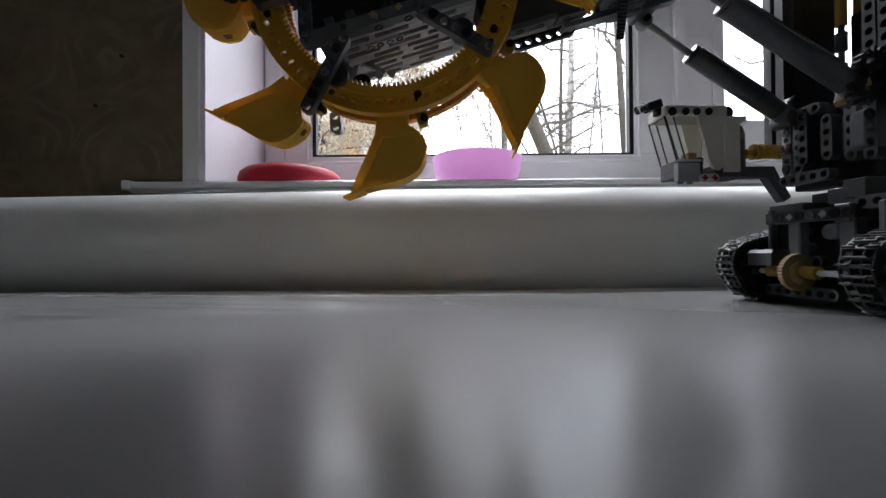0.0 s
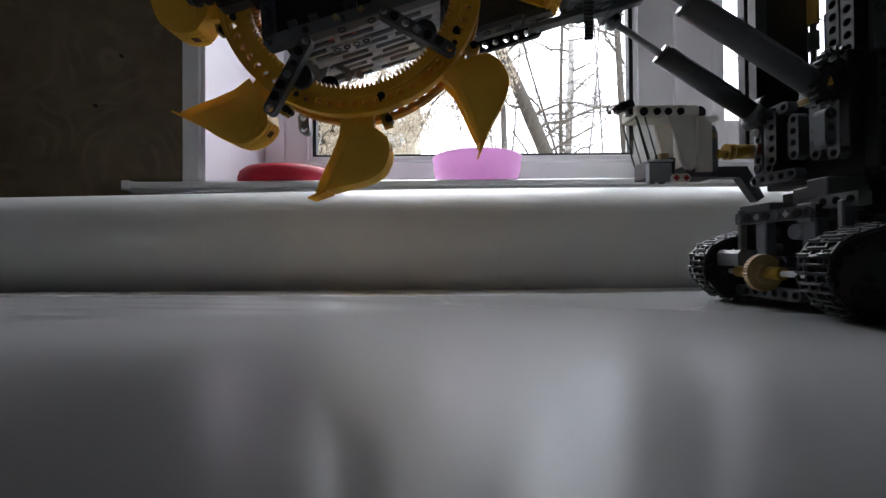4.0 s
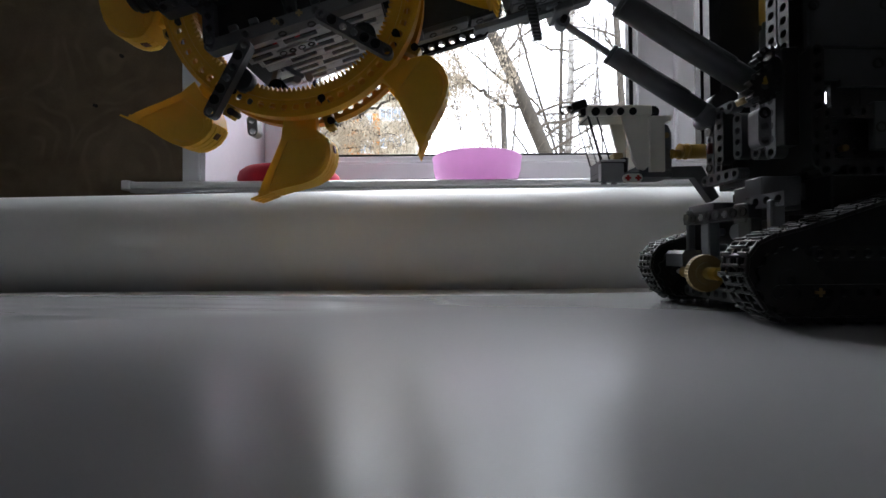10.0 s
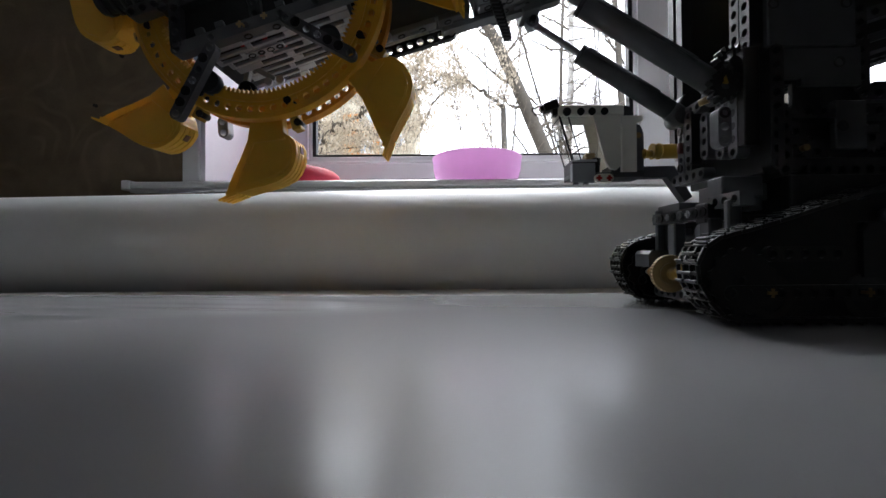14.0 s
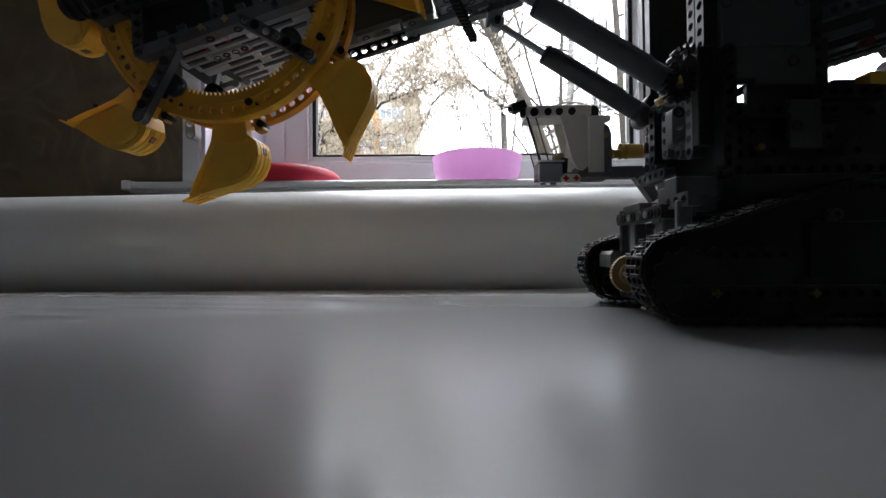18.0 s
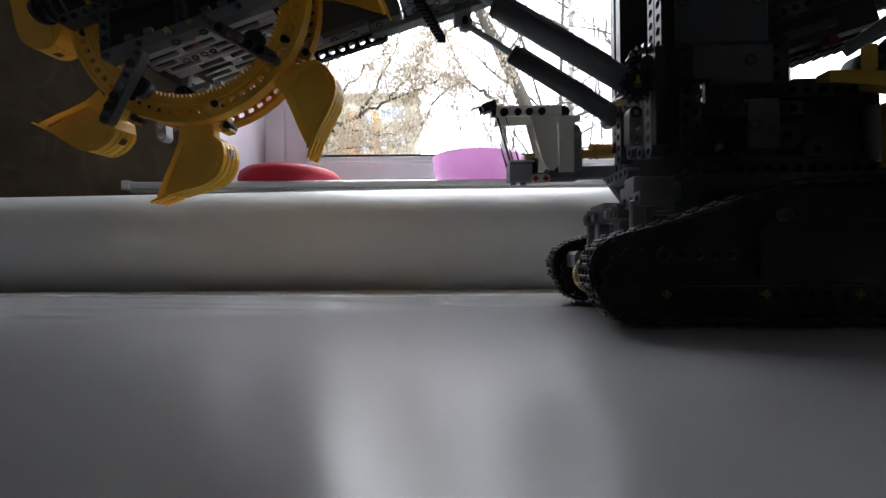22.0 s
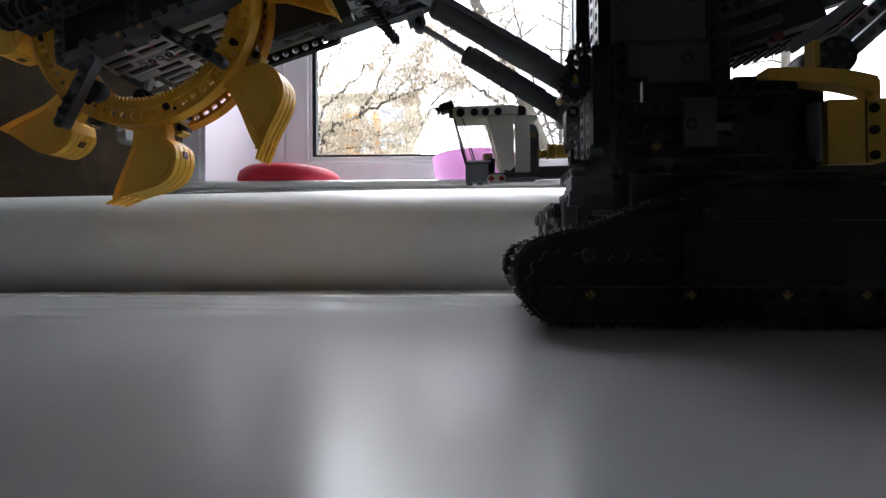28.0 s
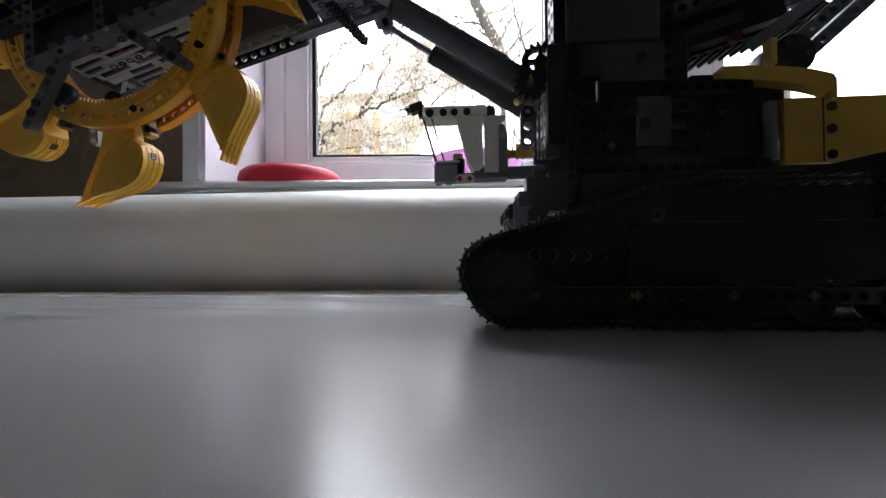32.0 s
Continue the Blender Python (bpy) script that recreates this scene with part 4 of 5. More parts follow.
rack_ = part("rod", S().tube((69, 4, 222), (69, 4, 262), 3.8, 14), YELLOW_SHADED, tower, "yellow rod")
part("rack", S().box(65.6, 72, 0, 8, 166, 222, 0.6), BLACK, rack_, "black rack below the rod")
part("bush", S().tube((0, -52, 141), (7, -60, 142), 3.8, 16), YELLOW_SHADED, tower, "yellow bush")

# --- linear actuators under the boom
for y, base, head, eye_ in ((5.0, (11, 140.5), (-65.5, 190.4), (-101, 214.5)), (-55.0, (3, 137), (-83.5, 192), (-116, 213))):
    bx, bz = base
    hx, hz = head
    d_ = Vector((hx - bx, 0, hz - bz)).normalized()
    ac = S().tube((bx, y, bz), (hx, y, hz), 7.1, 28).tube(Vector((bx, y, bz)), Vector((bx, y, bz)) + d_ * 9, 7.5, 28)
    ac.tube((bx - 2, y - 8, bz - 2), (bx - 2, y + 8, bz - 2), 6, 18)
    act = part("actuator", ac, ARM, excavator, "dark grey linear actuator with a pale rod")
    part("groove", S().tube(Vector((hx, y, hz)) - d_ * 3, Vector((hx, y, hz)) - d_ * 1.8, 7.4, 28), CHAR, act)
    for k in range(6):
        a = radians(200 + 14 * k)
        side = Vector((-d_.z, 0, d_.x)) * math.sin(a) * 7.0 + Vector((0, 1, 0)) * math.cos(a) * 7.0
        part("rib", S().tube(Vector((bx, y, bz)) + d_ * 24 + side, Vector((hx, y, hz)) - d_ * 5 + side, 0.85, 6), ARM, act)
    part("rod", S().tube((hx, y, hz), (eye_[0], y, eye_[1]), 2.5, 14), STEEL, act, "pale plastic rod")
    part("rod_eye", S().tube((eye_[0], y - 4, eye_[1]), (eye_[0], y + 4, eye_[1]), 5.2, 18, inner=2.8), LIGHT, act)
    part("pin", S().tube((eye_[0], y - 7, eye_[1]), (eye_[0], y + 8, eye_[1]), 2.3, 14), BLACK, act)
    part("knob", S().tube((bx + 6, y - 6, bz + 10), (bx + 6, y + 6, bz + 10), 7, 18), BLACK, act)

# --- boom, climbing by 17 degrees towards the tower
TILT = 18.0
Bm = at(-345, 0, 172, TILT)      # a runs along the boom, c above its lower edge
B2 = at(-204, 0, 188.5, 16.5)   # the part between wheel and tower
bs = S()
bs.box(62, 150, -48, -9, 7, 44, 0.6, B2)
boom = part("boom", bs, DARK, excavator, "grey boom of beams and tiles carrying the wheel")
part("far_beam", S().box(-18, 61.6, -10, 12, 13, 60, 0.6, B2), DARK, boom)
part("head_block", S().box(6, 118, -37, 36, 6, 50, 0.6, Bm), BLACK, boom)
part("head_rear", S().box(118.2, 152, -9, 22, 10, 60, 0.6, Bm), BLACK, boom)
part("head_top", S().box(-10, 150, -40, 4, 52, 84, 0.6, Bm), BLACK, boom)
beam(boom, 17, Bm @ at(2, -42, 0), DARK, holes={0, 3, 6, 9, 12})
beam(boom, 17, Bm @ at(2, -42, 30), BLACK)
beam(boom, 6, at(-343.5, -42, 176, 93), CHAR)
beam(boom, 4, Bm @ at(58, -41, 6, 78), CHAR)
beam(boom, 14, Bm @ at(2, -43, 46), BLACK)
beam(boom, 5, Bm @ at(112, -41, 4, 90), BLACK)
beam(boom, 4, at(-373, -42, 198, 18), CHAR)
hose = part("hose", S().tube((-398, -40, 207), (-368, -40, 212), 7.2, 20), BLACK, boom, "black ribbed hose end")
for k in range(4):
    part("rib", S().tube((-395 + 7 * k, -40, 207.5 + 1.17 * k), (-392 + 7 * k, -40, 208 + 1.17 * k), 8.6, 20), BLACK, hose)
for a in (10, 18, 34, 58, 82, 98, 122):
    c = Bm @ Vector((a, -45.4, 30))
    part("pin", S().tube(c, c + Vector((0, 3, 0)), 2.9, 12, inner=1.7), BLACK, boom)
for a in (46.5, 63.4):
    c = Bm @ Vector((a, -46.2, 2))
    cross(boom, c.x, c.y, c.z, TAN, 3)
for a, c_ in ((16, 6), (30, 6), (72, 6), (84, 6), (96, 6)):
    part("clip", S().box(a, a + 6, -44, -40.8, c_, c_ + 4, 0.4, Bm), DARK, boom)
part("panel", S().box(6, 54, -41, -38, 6, 28, 0.5, Bm), BLACK, boom)
part("panel", S().box(62, 110, -41, -38, 6, 28, 0.5, Bm), BLACK, boom)
# light belly plates below the head, one stud wide each, with slots backed by a black sheet
SLOTS = {-38: ((40, 58),), -30: ((18, 40), (44, 68), (78, 102)), -22: ((14, 32), (60, 82), (92, 110)), -14: ((22, 46), (52, 76), (82, 100)), -6: ((40, 60), (66, 90)), 2: ((28, 62), (70, 106)), 10: ((36, 56), (60, 90)), 18: ((28, 60), (74, 102)), 26: ((42, 58), (66, 86))}
for y, gaps in SLOTS.items():
    edges_ = [14 + 0.2 * (y + 38)] + [v for g_ in gaps for v in g_] + [116]
    for a0, a1 in zip(edges_[::2], edges_[1::2]):
        part("slat", S().box(a0, a1, y + 0.1, y + 7.9, -1.6, -0.2, 0.25, Bm), SLAT, boom, "light grey belly plate")
    for a0, a1 in gaps:
        part("rim", S().box(a0, a1, y + 5.0, y + 7.9, -1.6, 0.6, 0.2, Bm), SLAT, boom)
# flat black sheet added so that the slots look unlit inside
part("slot_shade", S().box(14, 116, -38, 34, 1.4, 2.2, 0.2, Bm), BLACK, boom, "black sheet standing in for the shade in the slots")
for a, y in ((36, -30), (52, -30), (41, -14), (53, -14), (60, -14)):
    part("bush", S().box(a + 0.2, a + 3.8, y + 0.6, y + 5.0, 0.0, 4.0, 0.6, Bm), RED, boom, "red bush")
xo = part("beam", S().box(36, 64, -21.6, -14.4, -3.0, -1.7, 0.4, Bm), SLAT, boom, "light grey beam with round and cross holes")
for k in range(4):
    a = 39.5 + 7 * k
    part("socket", S().tube(Bm @ Vector((a, -18, -3.3)), Bm @ Vector((a, -18, -2.9)), 2.7, 14, inner=1.2 if k % 2 else 1.9), BLACK, xo)
for a in (20, 48, 68):
    part("socket", S().tube(Bm @ Vector((a, -40.4, -4.3)), Bm @ Vector((a, -40.4, -3.7)), 2.9, 14, inner=1.8), BLACK, boom)
brace = S()
for p, q in (((-323.4, 166.5), (-319.2, 184.8)), ((-323.4, 166.5), (-301, 173.9)), ((-319.2, 184.8), (-301, 173.9))):
    u_ = Vector((q[0] - p[0], q[1] - p[1]))
    brace.box(-2, u_.length + 2, 2, 7, -2, 2, 0.4, at(p[0], 0, p[1], math.degrees(math.atan2(u_.y, u_.x))))
part("brace", brace, LIGHT, boom, "light grey triangular brace")
for x, z in ((-303, 170), (-294, 171.5)):
    part("bush", S().tube((x, -1, z), (x, 1.8, z), 3.0, 12), STEEL, boom, "silver bush")
part("shaft", S().tube((-337, -5, 157.5), (-320, -5, 160), 3.6, 14), WHITE_PLASTIC, boom, "whitish roller shaft")
part("roller", S().tube((-314, -12, 159), (-314, -2, 159.5), 6.6, 22).tube((-314, -14, 159), (-314, -12, 159), 4, 18), BLACK, boom)
beam(boom, 10, at(-232, -6, 180.5, 16.5), BLACK, 5.0)
for y, a0, a1, c_, mat in ((-47, 62, 120, 3.0, DARK), (-36, 62, 122, 3.0, MID), (-25, 64, 96, 3.0, MID), (-14, 62, 124, 3.0, DARK), (-12, 0, 34, 9.0, MID), (-12, 36, 60, 9.0, DARK), (-1, 4, 58, 9.0, MID)):
    tile = part("tile", S().box(a0, a1, y, y + 9.6, c_, c_ + 4.2, 0.5, B2), mat, boom, "grey tile")
    for a in range(int(a0) + 7, int(a1) - 4, 16):
        part("socket", S().tube(B2 @ Vector((a, y + 4.8, c_ - 0.4)), B2 @ Vector((a, y + 4.8, c_ + 1)), 2.9, 12, inner=1.9), BLACK, tile)
part("tile", S().box(36, 84, -15, -5, -1, 2.8, 0.5, B2), MID, boom, "grey tile")
beam(boom, 7, B2 @ at(78, -3, 4), DARK)
beam(boom, 6, B2 @ at(62, -52, 12), DARK)
beam(boom, 6, B2 @ at(70, -52, 4), MID)
part("joint", S().box(98, 112, -10, 12, -2, 10, 0.8, B2), DARK, boom)
part("tile", S().box(-2, 56, -2.4, 2.4, 5.0, 6.6, 0.3, at(-232, -6, 180.5, 16.5)), PALE, boom, "pale grey tile edge")
for a, y, c_, mat in ((14, -9, 7.6, MID), (30, 2, 7.8, CHAR), (46, -6, 7.6, MID), (70, -44, 1.8, CHAR), (84, -31, 1.8, MID), (97, -42, 1.8, CHAR), (108, -33, 1.8, MID), (76, -20, 1.8, CHAR), (92, -12, 1.6, MID)):
    part("clip", S().box(a, a + 8, y, y + 4, c_, c_ + 1.6, 0.4, B2), mat, boom)
part("seam", S().box(64, 120, -37.2, -36.2, 2.2, 3.4, 0.1, B2), BLACK, boom)
# a toothed strip that crosses under the boom
strip = S()
way = Vector((14, 36, -7.5))
for k in range(12):
    c = Vector((-133.5, -30, 212.5)) + way * (k / 11)
    strip.box(c.x - 3.2, c.x + 3.2, c.y - 1.3, c.y + 1.3, c.z - 3.6, c.z + 2.4, 0.4)
strip.tube(Vector((-133.5, -31, 212.5)), Vector((-119.5, 7, 205)), 2.0, 8)
part("rack", strip, BLACK, boom, "black toothed strip")
# roller arms that hold the wheel
for x0, z0, ang in ((-319.7, 172, -117.8), (-270.4, 191, -29.5)):
    arm = beam(excavator, 7, at(x0, -45, z0, ang), ARM, 6.4, name="roller_arm", label="dark grey beam with black pins")
    for k in (1, 3, 4, 5):
        c = at(x0, -45, z0, ang) @ Vector((8 * k, 0, 0))
        if k == 3:
            cross(arm, c.x, -49.6, c.z, MID, 5)
        else:
            pin(arm, c.x, -49.2, c.z, BLACK)
    c = at(x0, -45, z0, ang) @ Vector((24, 0, 0))
    part("roller", S().tube((c.x + 5, -41, c.z + 3), (c.x + 5, -34, c.z + 3), 7.6, 24, inner=6.2).tube((c.x + 5, -40, c.z + 3), (c.x + 5, -35, c.z + 3), 6.3, 20).tube((c.x + 5, -34, c.z + 3), (c.x + 5, -27, c.z + 3), 3.4, 16), CHAR, arm, "dark roller inside the ring")

# --- bucket wheel
CX, CZ, N_CELL = -295.0, 218.0, 64


def ring_shape(y0, y1, lean):
    """A toothed ring: teeth inside, flat band, ridge, thin web with holes, flange. lean is the side on which the web lies: -1 near, 1 far."""
    s = S()
    k, r_in, r_out, rm = 8, 77.0, 86.5, 81.7
    web = (y0 + 1.2, y0 + 2.8) if lean < 0 else (y1 - 2.8, y1 - 1.2)
    for i in range(N_CELL):
        a0, a1 = 2 * math.pi * i / N_CELL, 2 * math.pi * (i + 1) / N_CELL
        mid = (a0 + a1) / 2
        ring_o = [(r * math.cos(a), r * math.sin(a)) for a, r in ((a0, r_in), (mid, r_in), (a1, r_in), (a1, rm), (a1, r_out), (mid, r_out), (a0, r_out), (a0, rm))]
        cx_, cz_ = rm * math.cos(mid), rm * math.sin(mid)
        hole = []
        for x, z in ring_o:
            d = math.hypot(x - cx_, z - cz_)
            hole.append((cx_ + (x - cx_) / d * 2.5, cz_ + (z - cz_) / d * 2.5))
        verts = [(x, y, z) for y in web for loop in (ring_o, hole) for x, z in loop]
        faces = []
        for j in range(k):
            q = (j + 1) % k
            faces += [(q, j, k + j, k + q), (2 * k + j, 2 * k + q, 3 * k + q, 3 * k + j), (k + q, k + j, 3 * k + j, 3 * k + q)]
        s.add(verts, faces)
    n = 128
    for r0, r1, ya, yb in ((71.5, 77.0, y0 + 0.8, y1 - 0.8), (75.8, 77.4, y0 - 0.2, y1 + 0.2), (79.0, 79.5, web[0] - 0.3, web[1] + 0.3), (84.2, 84.7, web[0] - 0.3, web[1] + 0.3), (86.4, 88.8, y0, y1)):
        verts = [(r * math.cos(2 * math.pi * i / n), y, r * math.sin(2 * math.pi * i / n)) for i in range(n) for r, y in ((r0, ya), (r1, ya), (r1, yb), (r0, yb))]
        faces = []
        for i in range(n):
            a, b = 4 * i, 4 * ((i + 1) % n)
            faces += [(a + j, a + (j + 1) % 4, b + (j + 1) % 4, b + j) for j in range(4)]
        s.add(verts, faces)
    t = 140
    for i in range(t):
        a = 2 * math.pi * i / t
        h = math.pi / t
        pts = [(71.6 * math.cos(a - h * 0.8), 71.6 * math.sin(a - h * 0.8)), (71.6 * math.cos(a + h * 0.8), 71.6 * math.sin(a + h * 0.8)),
               (68.8 * math.cos(a + h * 0.25), 68.8 * math.sin(a + h * 0.25)), (68.8 * math.cos(a - h * 0.25), 68.8 * math.sin(a - h * 0.25))]
        s.prism(pts, y0 + 0.8, y1 - 0.8)
    return s


WY = -24.0
wheel_at = pose(CX * U + 0.001, 0, CZ * U, 0, 0, -2.5)
wheel = part("bucket_wheel", ring_shape(WY - 13, WY - 5, -1), ORANGE, excavator, "yellow toothed wheel carrying eight buckets", wheel_at)
part("ring", ring_shape(WY + 5, WY + 13, 1), FAR_RING, wheel)


def bucket_shape():
    """Radius and way round: side plates, curved back, lip with four teeth. Built along -z from the hub; the lip points to -x."""
    P = [(88, 12), (92, 0), (97.5, -10), (102, -15), (107, -17), (113, -17), (118, -15.5), (123.5, -12.5), (127.2, -8.5), (130, -2), (131.5, 5), (133, 18), (135.8, 34.5), (129, 31.5), (121, 27), (113, 22), (100, 15)]
    pts = [(-s_, -r) for r, s_ in P]
    s = S()
    w = 9.5
    side = [(-(s_ + (2.0 if s_ < 0 else 1.0)), -(r - (2.0 if r > 117 else 0))) if 1 <= i <= 11 else (-s_, -r) for i, (r, s_) in enumerate(P)]
    s.prism(side, WY - w, WY - w + 1.3)
    s.prism(side, WY + w - 1.3, WY + w)
    s.shell([(-s_, -r) for r, s_ in P[1:13]], -2.4, WY - w + 0.4, WY + w - 0.4)
    # raised field on each side, set off from the front strip by a rib
    field = [(-s_, -r) for r, s_ in ((103, 10), (103, -8), (108, -13.5), (114, -14), (119, -11.5), (124, -7), (127, 0), (129, 11), (130.4, 25), (121, 20), (112, 14.5))]
    rib = [(-s_, -r) for r, s_ in ((101.5, -11), (101.5, 11), (111, 16.6), (121, 22.2), (131.5, 27.6))]
    for ya, yb in ((WY - w - 0.5, WY - w + 0.1), (WY + w - 0.1, WY + w + 0.5)):
        s.prism(field, ya, yb)
        s.shell(rib, 1.5, ya - (0.7 if ya < WY else 0), yb + (0.7 if ya > WY else 0))
    # raised straps over the back, grooves between them
    for y in (-7.2, -2.4, 2.4, 7.2):
        s.shell([(-s_, -r) for r, s_ in ((103, -16.4), (107, -17.7), (113, -17.7), (118.4, -16.1), (124, -13), (127.8, -8.9), (130.7, -2.2), (132.2, 5), (133.5, 17), (135, 26))], -1.1, WY + y - 1.9, WY + y + 1.9)
    for y in (-7.4, -2.5, 2.5, 7.4):
        s.prism([(-27, -133.0), (-27, -135.6), (-40.5, -138.8), (-40.5, -137.6)], WY + y - 1.35, WY + y + 1.35)
    # foot that grips the ring
    s.box(-12, 8, WY - 4, WY + 4, -97, -84, 0.6)
    return s


bucket_mesh = recalc(bucket_shape().mesh("bucket", YELLOW))
for k in range(8):
    ang = -84.0 + 45 * k + (0, 3.2, 5.0, 4.0, 2.0, 0, 0, 0)[k]      # not quite evenly clipped on
    b = part("bucket", bucket_mesh, None, wheel, at=pose(-0.0025, 0, -0.001, 0, -(ang + 90), 0))
    for r, da in ((79.5, 10.0), (92.5, 10.0)):
        a = radians(ang + da)
        c = (r * math.cos(a), r * math.sin(a))
        part("pin", S().tube((c[0], WY - 13.0 if r < 86 else WY - 4.8, c[1]), (c[0], WY + 13.0 if r < 86 else WY + 4.8, c[1]), 2.6, 12), BLACK, wheel)
    part("slot", S().box(16.2, 18.3, WY - 2.3, WY + 2.3, -111.6, -106.8, 0.1), SLOT, b)
    br_ = S().box(-3, 3.4, WY - 4, WY + 4, 85, 97, 0.6, pose(0, 0, 0, 0, -(ang + 9 - 90), 0))
    part("bracket", br_, YELLOW_SHADED, wheel)
part("lever", S().beam(2, at(-40, WY + 18, -81, -85), 7.8, 7), LIGHT, wheel)

# --- cab
cb = S().box(-66, -8, 22, 46, 98, 102, 0.4).box(-66, -48, 22, 46, 102, 112, 0.5).box(-34, -12, 24, 46, 102, 108, 0.4)
cab = part("cab", cb, DARK, excavator, "small white driver's cab with clear windows on a grey arm")
roof = S().box(-76, -24, 21, 47, 147.6, 156.6, 1.2)
part("roof", roof, WHITE_PLASTIC, cab, "white roof beam with black pins")
for k, x in enumerate((-70, -59, -50, -40)):
    part("pin", S().tube((x, 20.2, 151), (x, 23, 151), 3.0 if k else 3.4, 14), BLACK, cab)
part("cap", S().tube((-22, 24, 151.5), (-22, 44, 151.5), 5.0, 16), BLACK, cab)
for y in (21, 44):
    part("side_panel", S().prism([(-49, 148), (-28, 148), (-27, 107), (-31, 103.6), (-36, 105), (-40, 112)], y, y + 3), WHITE_PLASTIC, cab, "white tapered side panel")
part("side_panel", S().prism([(-26.5, 147), (-9.5, 147), (-9.5, 143), (-15, 141), (-15, 102), (-26.5, 102)], 20, 25), WHITE_PLASTIC, cab, "white side panel")
part("tank", S().prism([(-17.5, 104), (-17.5, 140), (-14, 142), (-10, 140), (-7.5, 134), (-7.5, 104)], 24, 44), MID, cab)
part("bolt", S().tube((-12, 23, 132), (-12, 24.2, 132), 2.4, 12), TAN, cab)
gl = S()
gl.prism([(-76, 147), (-74.6, 147), (-64.2, 112), (-65.6, 112)], 22, 46)
gl.prism([(-75, 147), (-46, 147), (-44, 140), (-46, 112), (-65, 112)], 22, 23)
part("windscreen", gl, CLEAR, cab, "clear plastic windscreen")
for y in (22, 45):
    part("window_bar", S().prism([(-76.4, 148), (-75.2, 148), (-65.0, 111), (-66.2, 111)], y, y + 1), BLACK, cab)
    part("window_bar", S().prism([(-69.0, 147), (-68.1, 147), (-58.4, 112), (-59.3, 112)], y - 0.3, y + 0.7), BLACK, cab)
part("window_bar", S().box(-66, -46, 21.6, 22.6, 110.6, 112.4, 0.2), PALE, cab)
part("seat", S().box(-52, -44, 30, 40, 102, 120, 1.0), TAN, cab, "tan driver's seat")
part("lever", S().tube((-46, 26, 102), (-45, 26, 114), 3.2, 10), BLACK, cab)
lamp = S().box(-6, 6, 24, 34, -3.4, 3.4, 0.6, at(-81.5, 0, 158, 18)).box(-9, -6.2, 25.5, 32.5, -2, 2, 0.3, at(-81.5, 0, 158, 18)).box(-80, -75, 26, 32, 150, 156, 0.4)
lamp_part = part("headlamp", lamp, BLACK, cab, "black headlamp with a clear lens")
part("lens", S().tube((-95, 29, 154), (-88.4, 29, 157.5), 3.4, 12), CLEAR, lamp_part)
part("bumper", S().box(-66.5, -48, 20, 26, 94, 109, 0.5), LIGHT, cab)
for x in (-63, -55):
    part("stud", S().tube((x, 23, 92.4), (x, 23, 94), 2.4, 12), MID, cab)
part("step", S().beam(2, at(-46, 20, 96.5), 7.2, 5, holes=set()), WHITE_PLASTIC, cab, "white rounded step with red crosses")
for x in (-46, -38):
    cross(cab, x, 16.9, 96.5, RED, 1.0, name="axle_end")
part("arm", S().prism([(-32, 98), (-19, 107), (18, 107.5), (32, 82), (26, 78), (12, 98)], 26, 34), DARK, cab, "grey bent arm carrying the cab")
beam(cab, 6, at(-24, 31, 103), BLACK)
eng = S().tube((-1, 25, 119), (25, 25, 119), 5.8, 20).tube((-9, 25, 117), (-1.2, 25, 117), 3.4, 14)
engine = part("engine", eng, YELLOW_SHADED, cab, "yellow round engine with a nozzle")
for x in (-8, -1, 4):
    part("rib", S().tube((x, 25, 117 if x < -2 else 119), (x + 1.6, 25, 117 if x < -2 else 119), 4.2 if x < -2 else 6.4, 20), YELLOW_SHADED, engine)

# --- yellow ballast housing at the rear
# the panel's dim near side comes from its darkened yellow
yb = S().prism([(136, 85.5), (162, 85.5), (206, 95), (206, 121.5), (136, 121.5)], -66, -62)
ballast = part("ballast_box", yb, YELLOW_SHADED, excavator, "yellow ballast panel with black pins")
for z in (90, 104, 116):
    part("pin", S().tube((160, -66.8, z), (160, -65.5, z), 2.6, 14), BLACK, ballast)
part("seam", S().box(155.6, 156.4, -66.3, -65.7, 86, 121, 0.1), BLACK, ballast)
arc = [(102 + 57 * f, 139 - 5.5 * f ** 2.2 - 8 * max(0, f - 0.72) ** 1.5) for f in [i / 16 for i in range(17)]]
part("hood", S().prism(arc + [(x, z - 7.0 - 3 * i / 16) for i, (x, z) in reversed(list(enumerate(arc)))], -70, -61), YELLOW_SHADED, ballast, "curved yellow hood")
part("hood_end", S().box(157, 160.5, -70, -61, 119, 131, 0.6), YELLOW_SHADED, ballast)
part("vent", S().box(132, 137, -62, -30, 100, 128, 0.5), BLACK, ballast)
mot = S().tube((145, -62, 148), (145, -40, 148), 11, 24)
motor = part("motor", mot, BLACK, excavator, "black round motor with a yellow bracket")
part("bracket", S().box(131.5, 135.5, -63, -56, 142, 157, 0.6), YELLOW_SHADED, motor)
for a in range(6):
    part("pin", S().tube((145 + 7.4 * math.cos(a), -62.6, 148 + 7.4 * math.sin(a)), (145 + 7.4 * math.cos(a), -61.8, 148 + 7.4 * math.sin(a)), 1.8, 8), CHAR, motor)
part("mast_foot", S().box(72, 90, -58, -26, 112, 166, 0.6), BLACK, motor)
part("step_block", S().box(90.2, 107, -60, -10, 133.2, 139, 0.6), BLACK, motor)
part("support", S().box(90.2, 138, -60, -10, 118, 133, 0.6), BLACK, motor)
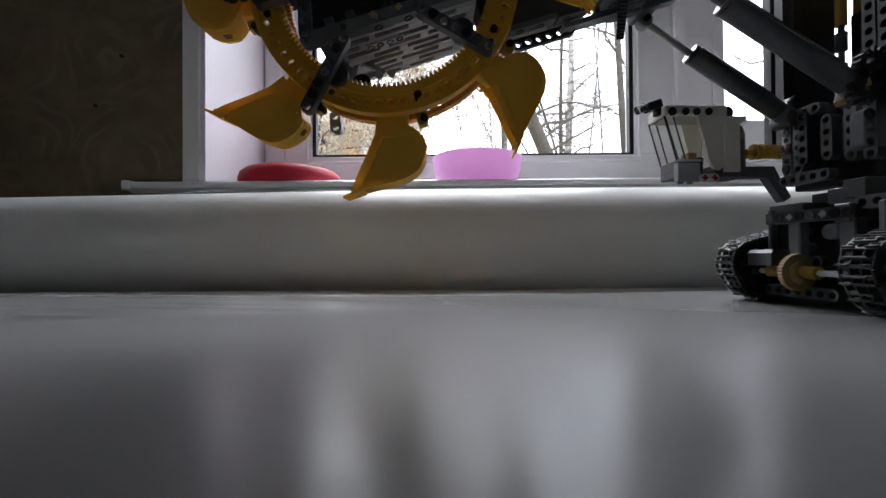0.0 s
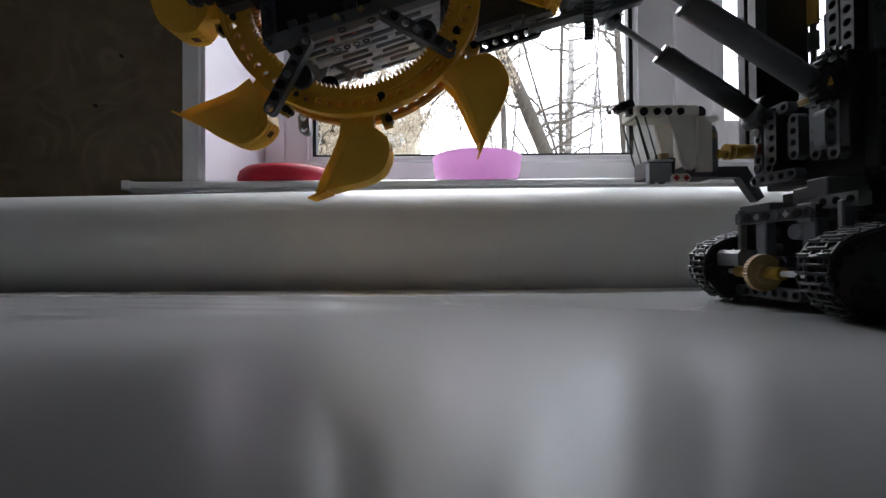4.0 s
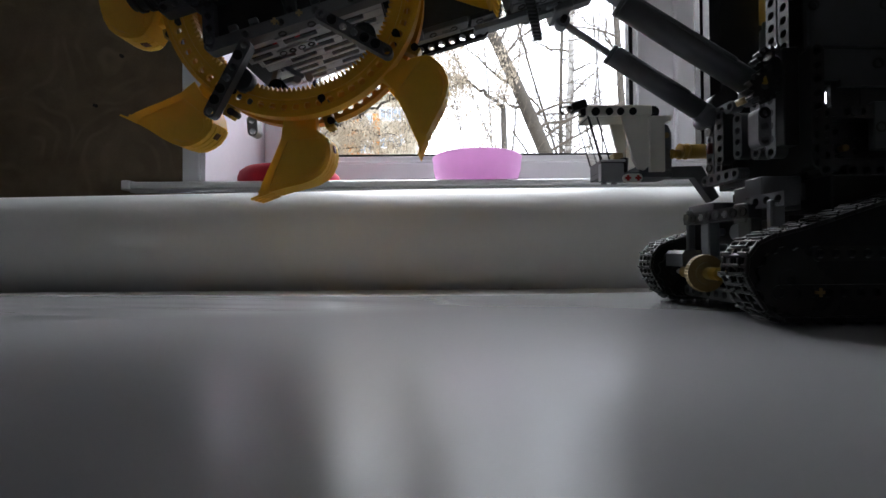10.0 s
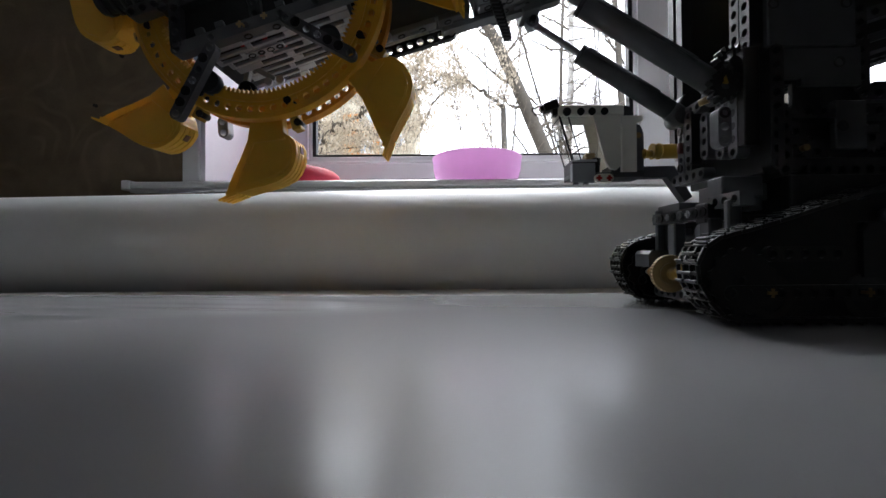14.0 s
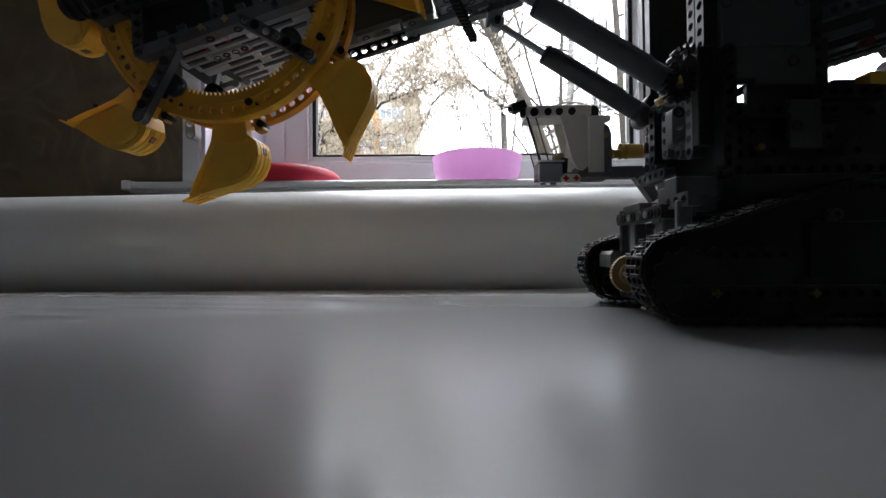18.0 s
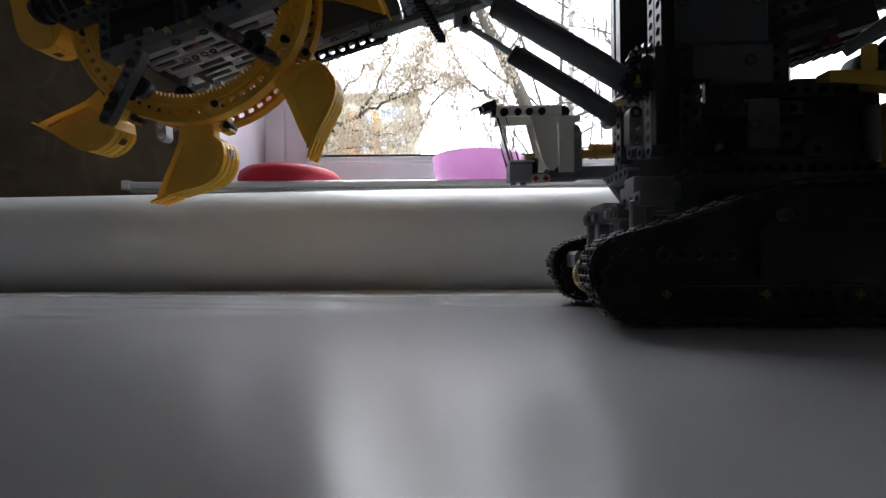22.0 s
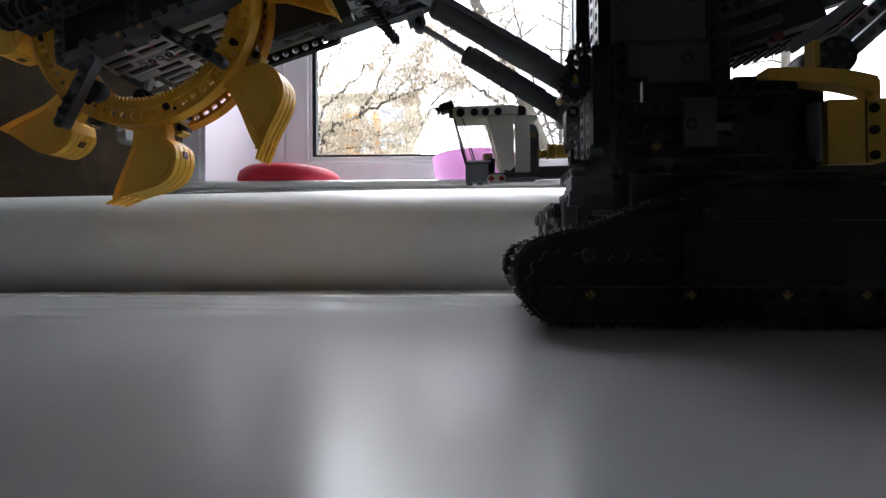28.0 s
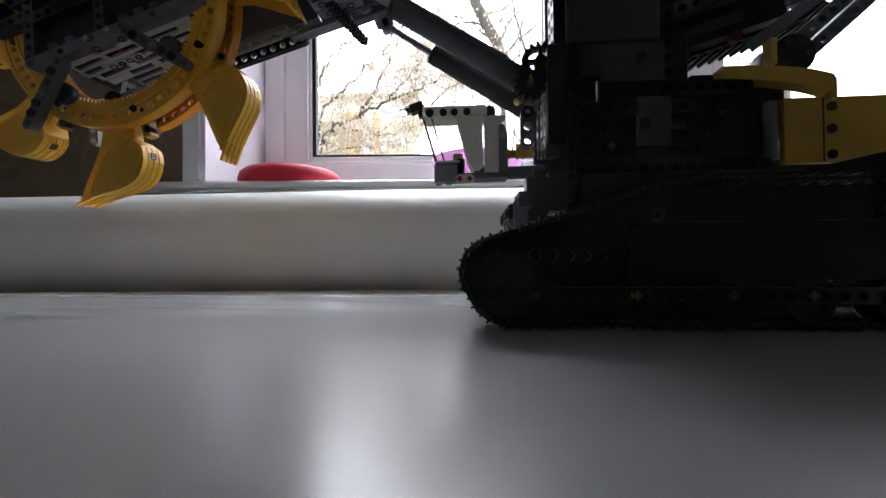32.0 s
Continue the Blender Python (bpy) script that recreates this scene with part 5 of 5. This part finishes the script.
part("post", S().box(140, 148, -50, -44, 120, 140, 0.6), BLACK, motor)

# --- rear conveyor climbing away behind the tower
Cv = at(70, 0, 140, 17)
cs = S().box(25, 92, -46, -14, 13, 52, 0.5, Cv)
conveyor = part("conveyor", cs, BLACK, excavator, "black link conveyor on a beam frame")
for y in (-51, -4):
    beam(conveyor, 30, Cv @ at(14, y, 34), CHAR)
for off in (0, 9):
    beam(conveyor, 9, at(163.5 - off * 0.67, -46, 155.5 + off * 0.74, 42), DARK)
part("plate", S().box(-6, 52, -2, 2, -3.5, 3.5, 0.4, at(134, -50, 162, 36)), DARK, conveyor, "dark grey plate")
part("end_roller", S().tube(Cv @ Vector((112, -42, 12)), Cv @ Vector((112, -10, 12)), 6, 18), BLACK, conveyor)
for k in range(17):
    part("belt_link", S().box(7.2 * k - 8, 7.2 * k - 1.6, -40, -14, 9, 11.6, 0.4, Cv).box(7.2 * k - 6.4, 7.2 * k - 4, -38, -16, 6.8, 9, 0.3, Cv), RUBBER, conveyor)
part("bush", S().tube(Cv @ Vector((58, -50, 10)), Cv @ Vector((58, -44, 10)), 3.0, 14), DEEPRED, conveyor, "dark red bush")
part("bush", S().box(14, 30, -3, 3, -4, 4, 0.4, at(156, -43, 163, 42)), DEEPRED, conveyor, "dark red block")
part("plate", S().box(20, 64, -50, -46.2, 18, 23, 0.4, Cv), CHAR, conveyor)


# ---------------------------------------------------------------- what moves
PATH = [(0, 0.25687, 0.30676, 1.581), (1, 0.25007, 0.30642, 1.402), (2, 0.24381, 0.30609, 1.221), (3, 0.23945, 0.30576, 1.039), (6, 0.21916, 0.30481, 0.487), (7, 0.21406, 0.3045, 0.301),
        (8, 0.20737, 0.3042, 0.113), (9, 0.19998, 0.3039, -0.076), (10, 0.19386, 0.30361, -0.265), (11, 0.18788, 0.30332, -0.456), (12, 0.18245, 0.30304, -0.648), (13, 0.17599, 0.30276, -0.842),
        (14, 0.17043, 0.30249, -1.036), (17, 0.1514, 0.30169, -1.626), (18, 0.1437, 0.30144, -1.825), (19, 0.13843, 0.30119, -2.025), (20, 0.13276, 0.30094, -2.227), (21, 0.12654, 0.3007, -2.429),
        (22, 0.11919, 0.30047, -2.633), (23, 0.11397, 0.30024, -2.837), (24, 0.10753, 0.30001, -3.043), (25, 0.10043, 0.29979, -3.25), (28, 0.08343, 0.29916, -3.878), (29, 0.07603, 0.29895, -4.09),
        (30, 0.07064, 0.29876, -4.302), (31, 0.065, 0.29856, -4.516), (32, 0.0581, 0.29838, -4.731)]


def motions():
    walk(excavator, [(t, pose(x, y, 0, 0, 0, a)) for t, x, y, a in PATH])
    gone = [(t, (PATH[0][1] - x) * 1000) for t, x, y, a in PATH]
    for ob, d, y in track_links:
        walk(ob, [(t, on_loop(d - g, y)) for t, g in gone])
    for ob, m in spin_parts:
        walk(ob, [(t, m @ pose(0, 0, 0, 0, -math.degrees(g / 20.1), 0)) for t, g in gone])


motions()
